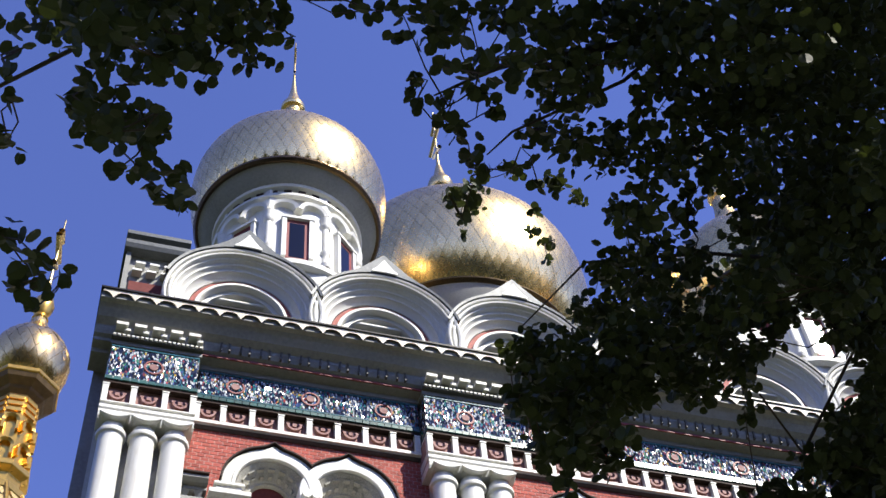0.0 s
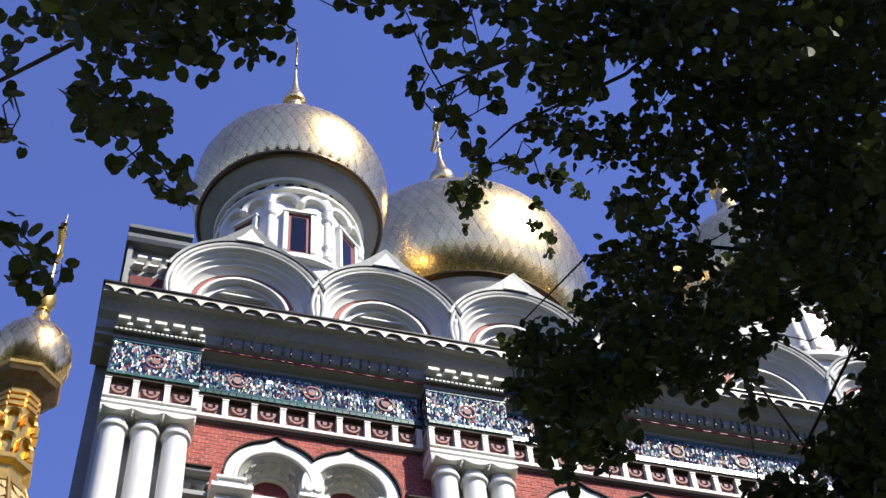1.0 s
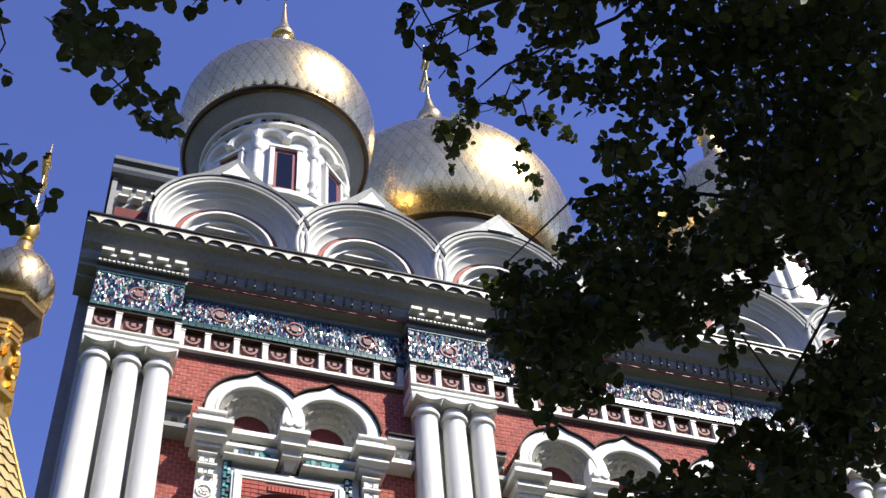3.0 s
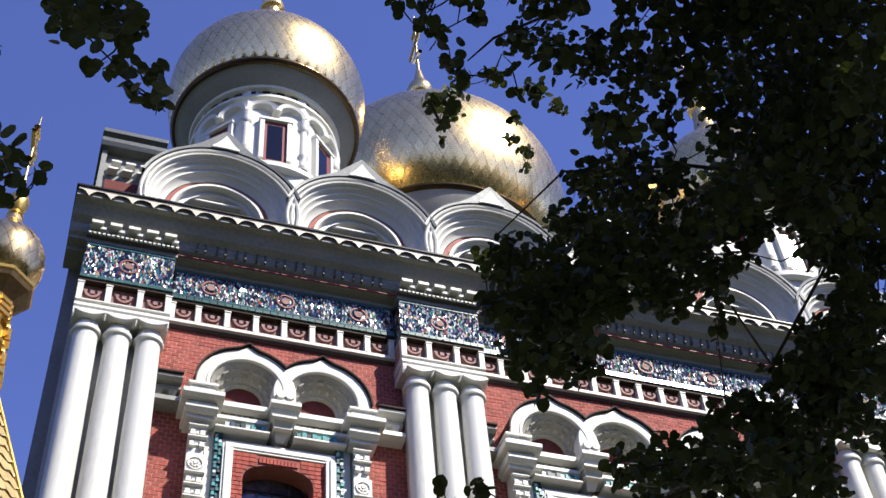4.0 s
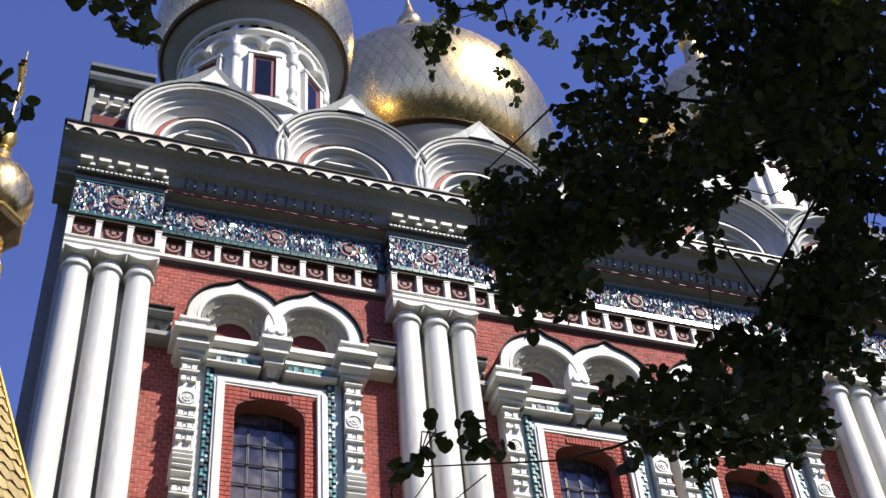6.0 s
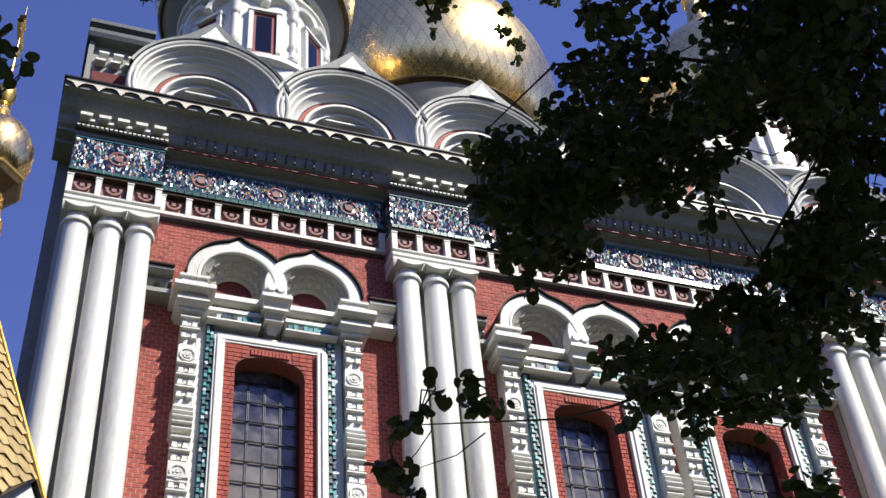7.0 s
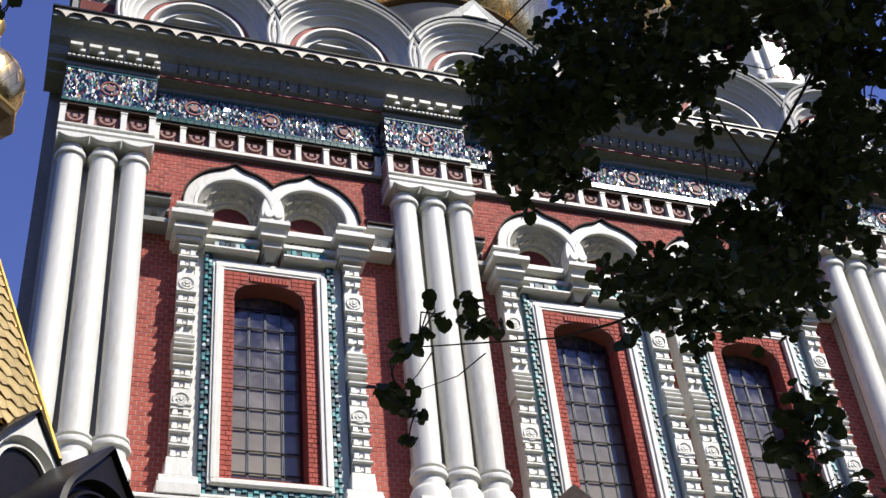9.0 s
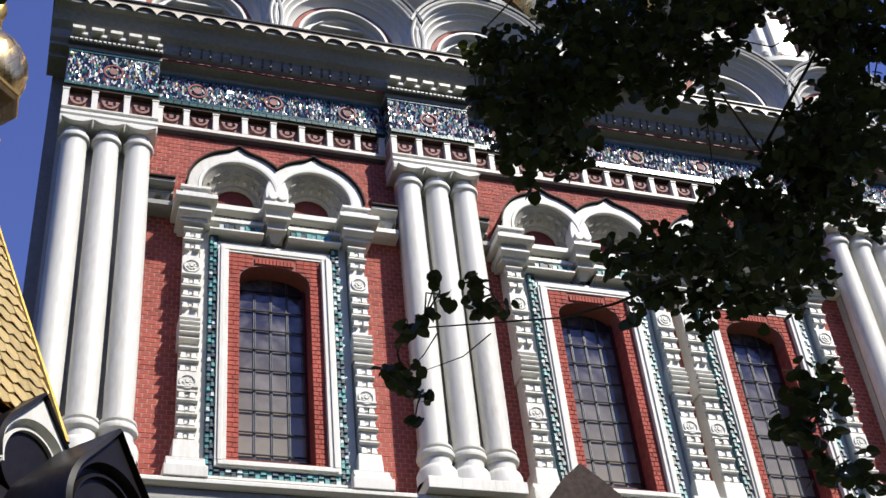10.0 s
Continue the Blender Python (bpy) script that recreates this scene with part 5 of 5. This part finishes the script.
RIGHT_LOWEST = [(6.09, -11.63, 4.78, 0.09), (6.31, -11.60, 4.86, 0.13), (6.38, -11.80, 4.73, 0.14), (6.65, -11.71, 4.84, 0.15), (7.09, -11.39, 5.21, 0.14),
    (6.82, -11.79, 4.72, 0.08), (6.34, -11.35, 4.85, 0.09), (6.76, -11.07, 5.09, 0.10), (6.89, -11.22, 5.00, 0.11), (7.29, -10.97, 5.35, 0.13),
    (5.86, -12.00, 4.18, 0.03), (6.81, -10.99, 4.99, 0.04), (5.77, -11.58, 5.16, 0.06), (6.01, -11.48, 5.43, 0.09), (5.91, -11.13, 5.70, 0.04),
    (5.80, -11.40, 6.18, 0.06), (5.88, -11.37, 6.08, 0.09), (5.86, -11.55, 5.59, 0.11)]
LOW_TWIG = [(5.50, -10.74, 5.01, 0.06), (5.32, -11.48, 4.50, 0.04), (5.36, -11.52, 4.65, 0.03), (5.63, -11.22, 4.91, 0.05), (5.35, -11.64, 4.48, 0.03),
    (5.87, -10.70, 5.22, 0.07), (5.78, -11.12, 4.88, 0.05), (5.58, -10.40, 4.99, 0.09), (5.37, -11.21, 4.34, 0.04), (5.31, -11.30, 4.18, 0.03),
    (5.27, -11.15, 4.46, 0.04), (6.85, -11.53, 4.32, 0.11), (6.55, -12.01, 4.02, 0.05), (6.73, -11.55, 4.13, 0.11), (6.72, -11.65, 3.89, 0.08),
    (7.26, -11.14, 4.18, 0.11)]
RIGHT_INNER = [(6.89, -11.76, 5.32, 0.09), (7.12, -11.71, 5.35, 0.14), (7.08, -11.99, 5.16, 0.14), (7.15, -11.18, 5.65, 0.10), (7.61, -10.93, 5.92, 0.17),
    (7.50, -11.34, 5.54, 0.12), (7.39, -11.36, 6.08, 0.07), (7.85, -11.10, 6.46, 0.13), (7.55, -11.68, 5.90, 0.14), (7.51, -11.93, 6.05, 0.14),
    (7.17, -11.95, 5.90, 0.08), (6.68, -12.49, 5.48, 0.11), (7.55, -11.86, 6.47, 0.20), (6.34, -12.48, 5.56, 0.11), (6.89, -11.57, 6.61, 0.10),
    (6.69, -11.60, 6.18, 0.10), (6.94, -11.05, 6.58, 0.14), (7.28, -11.70, 5.08, 0.07), (6.88, -11.41, 6.24, 0.12), (7.26, -11.56, 5.82, 0.10)]
RIGHT_GAP = [(6.84, -11.85, 6.09, 0.07), (7.35, -11.74, 6.26, 0.07), (6.60, -12.55, 5.56, 0.11), (6.94, -11.55, 6.43, 0.07), (7.14, -11.98, 5.64, 0.09),
    (7.53, -11.61, 7.23, 0.19), (7.42, -11.49, 7.35, 0.16)]
RIGHT_BACK = [(6.30, -12.30, 5.52, 0.08), (6.80, -11.44, 6.41, 0.07), (6.89, -11.57, 6.22, 0.06), (6.93, -12.11, 5.77, 0.09), (7.23, -12.01, 6.01, 0.11),
    (6.63, -12.45, 5.57, 0.08), (7.44, -11.94, 5.98, 0.13), (7.00, -11.87, 5.35, 0.11), (7.77, -11.26, 6.01, 0.14), (7.15, -11.05, 6.42, 0.05),
    (7.40, -11.92, 5.63, 0.10)]
RIGHT_CLOSE = [(5.84, -11.74, 5.64, 0.12), (6.03, -11.59, 5.71, 0.11), (5.90, -11.58, 5.48, 0.12), (6.09, -11.43, 5.53, 0.09), (5.74, -11.63, 5.59, 0.09),
    (5.56, -11.79, 5.53, 0.05), (5.56, -11.70, 5.45, 0.05), (6.41, -11.75, 5.92, 0.11), (6.58, -11.77, 6.11, 0.13), (6.41, -11.64, 5.82, 0.10),
    (6.66, -11.64, 5.96, 0.10), (6.51, -11.62, 5.76, 0.06), (6.74, -11.92, 6.13, 0.12), (7.26, -11.54, 5.76, 0.14), (7.35, -11.75, 5.86, 0.11),
    (7.05, -11.50, 5.58, 0.12), (7.22, -11.51, 5.44, 0.16)]
RIGHT_DENSE = [(6.89, -11.45, 5.33, 0.10), (6.76, -11.40, 5.38, 0.08), (7.39, -11.54, 5.65, 0.12), (6.19, -11.73, 5.74, 0.11), (6.12, -11.85, 5.88, 0.10),
    (6.67, -11.62, 5.65, 0.04), (6.46, -12.72, 6.50, 0.15), (6.85, -12.61, 6.23, 0.18), (7.13, -12.34, 6.15, 0.13), (6.82, -12.29, 6.32, 0.16),
    (6.17, -12.52, 6.29, 0.09), (6.27, -12.49, 6.22, 0.09), (6.29, -12.65, 6.31, 0.10), (6.04, -12.71, 6.21, 0.07), (6.50, -12.34, 6.27, 0.10),
    (6.20, -12.28, 6.13, 0.07)]
RIGHT_HANGING = [(5.31, -12.84, 6.07, 0.07), (5.44, -12.85, 6.03, 0.08), (5.56, -12.87, 6.13, 0.08), (5.62, -12.79, 6.06, 0.05), (5.53, -12.73, 6.06, 0.05),
    (5.89, -12.73, 6.28, 0.07), (5.93, -12.81, 6.31, 0.07), (5.87, -12.87, 6.36, 0.07), (5.71, -12.90, 6.20, 0.06), (5.45, -12.71, 6.07, 0.05),
    (6.23, -12.27, 6.11, 0.05), (6.54, -12.25, 6.20, 0.08), (6.32, -12.12, 6.10, 0.05), (6.21, -12.36, 6.18, 0.06), (5.92, -12.63, 6.22, 0.07),
    (6.10, -12.46, 6.17, 0.07), (6.50, -11.13, 5.28, 0.08), (6.66, -11.17, 5.21, 0.11), (6.86, -11.19, 5.26, 0.12), (7.01, -11.25, 5.20, 0.12)]
RIGHT_DROOP = [(7.18, -11.28, 5.24, 0.11), (7.28, -11.26, 5.14, 0.08), (6.79, -11.13, 5.07, 0.08), (7.01, -11.14, 5.07, 0.08), (7.14, -11.20, 5.03, 0.07),
    (6.64, -11.06, 5.11, 0.07), (6.76, -11.04, 4.99, 0.05), (6.50, -11.04, 5.19, 0.05), (7.05, -11.97, 5.96, 0.06), (6.94, -12.01, 6.07, 0.06),
    (6.80, -11.94, 5.97, 0.05), (6.75, -11.82, 5.90, 0.06), (6.72, -11.98, 6.05, 0.08), (7.06, -11.93, 5.92, 0.05), (7.01, -12.01, 6.02, 0.06),
    (6.87, -11.94, 6.06, 0.04), (6.94, -12.04, 6.08, 0.05), (6.78, -11.28, 5.40, 0.09), (6.88, -11.39, 5.45, 0.09), (7.00, -11.38, 5.34, 0.10),
    (7.13, -11.39, 5.24, 0.09), (6.92, -11.29, 5.31, 0.08), (6.86, -11.20, 5.27, 0.08), (7.16, -11.54, 5.37, 0.08)]
MIDDLE_SPRAY = [(5.02, -12.64, 6.04, 0.02), (5.05, -12.58, 6.00, 0.03), (5.10, -12.55, 5.97, 0.04), (5.16, -12.49, 5.92, 0.04), (5.22, -12.46, 5.88, 0.03),
    (5.26, -12.47, 5.88, 0.03), (4.92, -12.68, 6.08, 0.02), (4.91, -12.63, 6.06, 0.02), (5.16, -12.70, 6.04, 0.04), (5.23, -12.67, 6.00, 0.05),
    (5.40, -12.56, 5.88, 0.04), (5.44, -12.49, 5.83, 0.03), (5.34, -12.50, 5.87, 0.03), (5.13, -12.34, 5.83, 0.02), (5.23, -12.37, 5.82, 0.03),
    (5.19, -12.29, 5.78, 0.02)]
SUNLIT_SPRIGS = [(8.23, -10.72, 8.19, 0.06), (8.35, -10.68, 8.09, 0.07), (8.44, -10.64, 8.00, 0.07), (8.48, -10.81, 8.09, 0.06), (8.41, -10.50, 7.92, 0.05),
    (8.49, -10.51, 7.87, 0.05), (8.56, -10.64, 7.92, 0.05), (8.14, -10.80, 8.30, 0.06), (8.07, -10.67, 8.26, 0.05), (7.79, -11.31, 8.80, 0.05),
    (7.92, -11.61, 8.89, 0.05), (7.74, -11.12, 8.73, 0.05), (7.39, -11.58, 9.13, 0.05), (7.60, -10.96, 8.71, 0.05), (8.40, -11.12, 8.34, 0.05),
    (8.23, -11.00, 8.37, 0.05), (7.37, -9.69, 7.91, 0.04), (7.49, -10.40, 8.40, 0.05)]
TRUNK_TOP = Vector((9.3, -13.6, 7.2))
trunk_pts = [(9.6, -14.2, -0.3), (9.55, -14.1, 1.5), (9.45, -13.9, 3.6), (9.35, -13.7, 5.6), TRUNK_TOP, (9.4, -13.8, 9.5), (9.3, -14.2, 12.0)]
part("trunk", Shape().tube(trunk_pts, 0.34, 0.10, 14), BARK, tree, "rough dark trunk", smooth=True)
leaf_rng = random.Random(11)


def leaf(sh, p, size, up):
    """A heart-shaped lime leaf, folded along its midrib, hanging at p."""
    rng = leaf_rng
    d = Vector((rng.gauss(0, 1), rng.gauss(0, 1), rng.gauss(-0.6, 0.7))).normalized()
    nrm = (Vector((rng.gauss(0, 0.5), rng.gauss(0, 0.5), rng.gauss(0, 0.5))) + up).normalized()
    u = d.cross(nrm)
    if u.length < 0.1:
        u = Vector((1, 0, 0))
    u.normalize()
    k = u.cross(d).normalized()
    s, c = size, rng.uniform(0.05, 0.3)
    o = len(sh.v)
    for a, b, h in ((0, 0, 0), (-0.07, 0.28, c), (0.14, 0.47, c), (0.45, 0.54, c), (0.78, 0.37, c * 0.6), (1.0, 0, -0.08),
                    (0.78, -0.37, c * 0.6), (0.45, -0.54, c), (0.14, -0.47, c), (-0.07, -0.28, c), (0.5, 0, 0)):
        sh.v.append(tuple(p + d * (a * s) + u * (b * s) + k * (h * s * 0.6)))
    m = o + 10
    for i in range(10):
        sh.f.append((o + i, o + (i + 1) % 10, m))


LEAF_MESHES = []
for k_ in range(6):
    one = Shape()
    c_ = 0.05 + 0.05 * k_
    for a, b, h in ((0, 0, 0), (-0.07, 0.28, c_), (0.14, 0.47, c_), (0.45, 0.54, c_), (0.78, 0.37, c_ * 0.6), (1.0, 0, -0.08),
                    (0.78, -0.37, c_ * 0.6), (0.45, -0.54, c_), (0.14, -0.47, c_), (-0.07, -0.28, c_), (0.5, 0, 0)):
        one.v.append((a, b, h * 0.6))
    one.f = [(i, (i + 1) % 10, 10) for i in range(10)]
    LEAF_MESHES.append(one.mesh("leaf", LEAF, fix=False))


def single_leaf(p, size):
    rng = leaf_rng
    d = Vector((rng.gauss(0, 1), rng.gauss(0, 1), rng.gauss(-0.5, 0.4)))
    q = d.to_track_quat("X", "Z")
    share("leaf", rng.choice(LEAF_MESHES), tree, Matrix.LocRotScale(p, q @ Euler((rng.gauss(0, 0.55), 0, 0)).to_quaternion(), (size,) * 3))


def spray(name, clumps, size, dense, depth=1.0, single=False):
    """Leaves of one bough, gathered round the ends of its twigs."""
    sh, tw = Shape(), Shape()
    rng = leaf_rng
    for i, (x, y, z, r) in enumerate(clumps):
        c = Vector((x, y, z))
        n = max(3, int(dense * (r / size) ** 2))
        for _ in range(n):
            v = Vector((rng.gauss(0, 1), rng.gauss(0, 1), rng.gauss(0, 1)))
            v = v.normalized() * (rng.random() ** 0.5) * r * 1.02
            v += Vector((0.25, 0.65, 0.72)) * (rng.gauss(0, 0.5) * depth * r)
            if single:
                single_leaf(c + v, size * rng.uniform(0.75, 1.15))
            else:
                leaf(sh, c + v, size * rng.uniform(0.72, 1.15), Vector((0, 0, 1.0)))
        near = sorted(clumps[:i] + clumps[i + 1:], key=lambda q: (Vector(q[:3]) - c).length)[0]
        b = Vector(near[:3])
        if (b - c).length > 0.4:
            continue
        mid = (c + b) / 2 + Vector((rng.gauss(0, 0.03), rng.gauss(0, 0.03), rng.gauss(0, 0.03)))
        tw.tube([c - (b - c) * 0.15, c, mid, b], 0.002, 0.004, 5)
    if not single:
        cr = new("foliage", sh.mesh("foliage", LEAF, fix=False))
        cr.parent = tree
        tagged(cr, name, kind="stuff")
    t = new("twig", tw.mesh("twig", BARK, fix=False))
    t.parent = tree
    tagged(t, "thin dark twigs", kind="stuff")


spray("shaded lime leaves on an overhanging bough", LEFT_BOUGH, 0.050, 9.5, 1.4)
spray("round lime leaves hanging in tassels", LEFT_TASSELS, 0.049, 9.5, single=True)
spray("round lime leaves hanging in tassels", LEFT_EDGE, 0.053, 8.0, single=True)
spray("shaded lime leaves on an overhanging bough", MIDDLE_BOUGH, 0.054, 8.0)
spray("small sunlit lime sprigs", FAR_SPRIGS, 0.050, 13.0)
spray("dense dark lime foliage", RIGHT_TOP, 0.045, 12.5, 1.6)
spray("dense dark lime foliage", RIGHT_MIDDLE, 0.045, 13.0, 1.6)
spray("dense dark lime foliage", RIGHT_LOWER, 0.047, 13.0, 1.4)
spray("dense dark lime foliage", RIGHT_LOWEST, 0.049, 14.0, 1.4)
spray("dense dark lime foliage", RIGHT_INNER, 0.045, 12.0, 1.6)
spray("dense dark lime foliage", RIGHT_GAP, 0.045, 9.0, 1.4)
spray("dense dark lime foliage", RIGHT_BACK, 0.045, 10.0, 1.5)
spray("dense dark lime foliage", RIGHT_FILL, 0.045, 8.0, 1.4)
spray("dense dark lime foliage", RIGHT_CLOSE, 0.046, 11.0, 1.4)
spray("dense dark lime foliage", RIGHT_DENSE, 0.046, 11.0, 1.4)
spray("dense dark lime foliage", RIGHT_HANGING, 0.046, 11.0, 1.3)
spray("dense dark lime foliage", RIGHT_DROOP, 0.046, 11.0, 1.3)
spray("shaded lime leaves on a hanging spray", MIDDLE_SPRAY, 0.044, 9.0)
spray("small sunlit lime sprigs", SUNLIT_SPRIGS, 0.052, 7.0)
spray("sparse lime twig", LOW_TWIG, 0.052, 13.0, single=True)


def branch(pts, r0, r1):
    part("branch", Shape().tube(pts, r0, r1, 8), BARK, tree, smooth=True)


branch([TRUNK_TOP, (8.4, -13.2, 7.6), (7.3, -12.8, 7.5), (6.3, -12.6, 7.2), (5.4, -12.5, 6.7), (5.05, -12.5, 6.3)], 0.05, 0.004)
branch([(9.38, -13.75, 5.0), (8.4, -12.6, 5.6), (7.4, -11.9, 6.3), (6.9, -11.62, 5.5), (6.71, -11.72, 5.72)], 0.017, 0.005)
branch([(6.9, -11.6, 5.1), (6.45, -11.5, 4.85), (6.14, -11.43, 4.71), (5.85, -11.54, 4.52), (5.33, -11.34, 4.55)], 0.009, 0.0025)
branch([(5.41, -11.35, 4.53), (5.37, -11.29, 4.47), (5.31, -11.23, 4.41)], 0.003, 0.0015)
branch([(5.60, -11.41, 4.51), (5.51, -11.33, 4.45), (5.38, -11.26, 4.42)], 0.003, 0.0015)
branch([TRUNK_TOP, (8.2, -14.0, 9.0), (6.4, -14.2, 9.2), (4.8, -13.8, 8.2), (4.1, -13.1, 6.8), (3.67, -12.71, 5.72), (3.46, -12.57, 5.62), (3.2, -12.4, 5.5)], 0.022, 0.005)
branch([(7.4, -11.9, 6.6), (6.8, -11.6, 6.9), (6.25, -11.32, 7.01), (6.0, -10.96, 6.84)], 0.014, 0.004)
branch([(6.3, -12.6, 7.2), (5.9, -12.6, 6.6), (5.41, -12.42, 6.28), (5.33, -12.31, 6.24)], 0.012, 0.003)

# unseen upper crown, added sunward of the boughs to keep them in shade
upper = Shape()
axis = Vector((0.247, 0.635, 0.732)).normalized()
eye = Vector((EX, EY, EZ))
for group in (LEFT_BOUGH, LEFT_TASSELS, LEFT_EDGE, MIDDLE_BOUGH, RIGHT_TOP, RIGHT_MIDDLE, RIGHT_LOWER, RIGHT_LOWEST, RIGHT_INNER, RIGHT_BACK, RIGHT_CLOSE, RIGHT_DENSE, RIGHT_HANGING, RIGHT_DROOP, MIDDLE_SPRAY, LOW_TWIG):
    for x, y, z, r in group:
        c = Vector((x, y, z))
        for k in range(70):
            p = c + SUN_DIR * leaf_rng.uniform(0.9, 5.0) + Vector((leaf_rng.gauss(0, 0.22), leaf_rng.gauss(0, 0.22), leaf_rng.gauss(0, 0.22)))
            d = (p - eye).normalized()
            if d.angle(axis) < radians(33):
                continue
            leaf(upper, p, leaf_rng.uniform(0.15, 0.24), SUN_DIR)
up = new("upper_shade_crown", upper.mesh("upper_shade_crown", LEAF, fix=False))
up.parent = tree
tagged(up, "unseen upper crown of lime leaves, added for shade", kind="stuff")
# ---- bricks of the facade, last ----
bl, bh, step_x, step_z = 0.116, 0.063, 0.130, 0.0765
bmsh = Shape().box(-bl / 2, bl / 2, 0.0, 0.016, 0.0, bh, 0.002, 0.0).mesh("brick", BRICK)
rest = Shape()
brick_rng = random.Random(4)
blocked = [(c - 0.60, c + 0.60) for c in CLUSTERS]
made = 0
row = 0
z = 10.40
while z < 16.62:
    x = X_LEFT + 0.26 + (step_x / 2 if row % 2 else 0)
    while x < 18.0:
        covered = any(a < x - bl / 2 - 0.02 and x + bl / 2 + 0.02 < b for a, b in blocked)
        in_window = any(abs(x - c) < 1.02 + bl / 2 - 0.02 and z < 15.0 for c in WINDOWS)
        behind_arch = any(abs(x - c) < 1.0 and z < 15.6 for c in WINDOWS)
        if not (covered or in_window or behind_arch):
            dy = brick_rng.uniform(-0.002, 0.003)
            if made < 300 and 5.2 < x < 5.75 or made < 300 and 8.5 < x < 9.1:
                share("brick", bmsh, wall, pose(x, dy + 0.007, z))
                made += 1
            else:
                rest.box(x - bl / 2, x + bl / 2, dy + 0.007, 0.016, z, z + bh)
        x += step_x
    z += step_z
    row += 1
rb = new("brickwork", rest.mesh("brickwork", BRICK, fix=False))
rb.parent = wall
tagged(rb, "red bricks of the upper wall", kind="stuff")
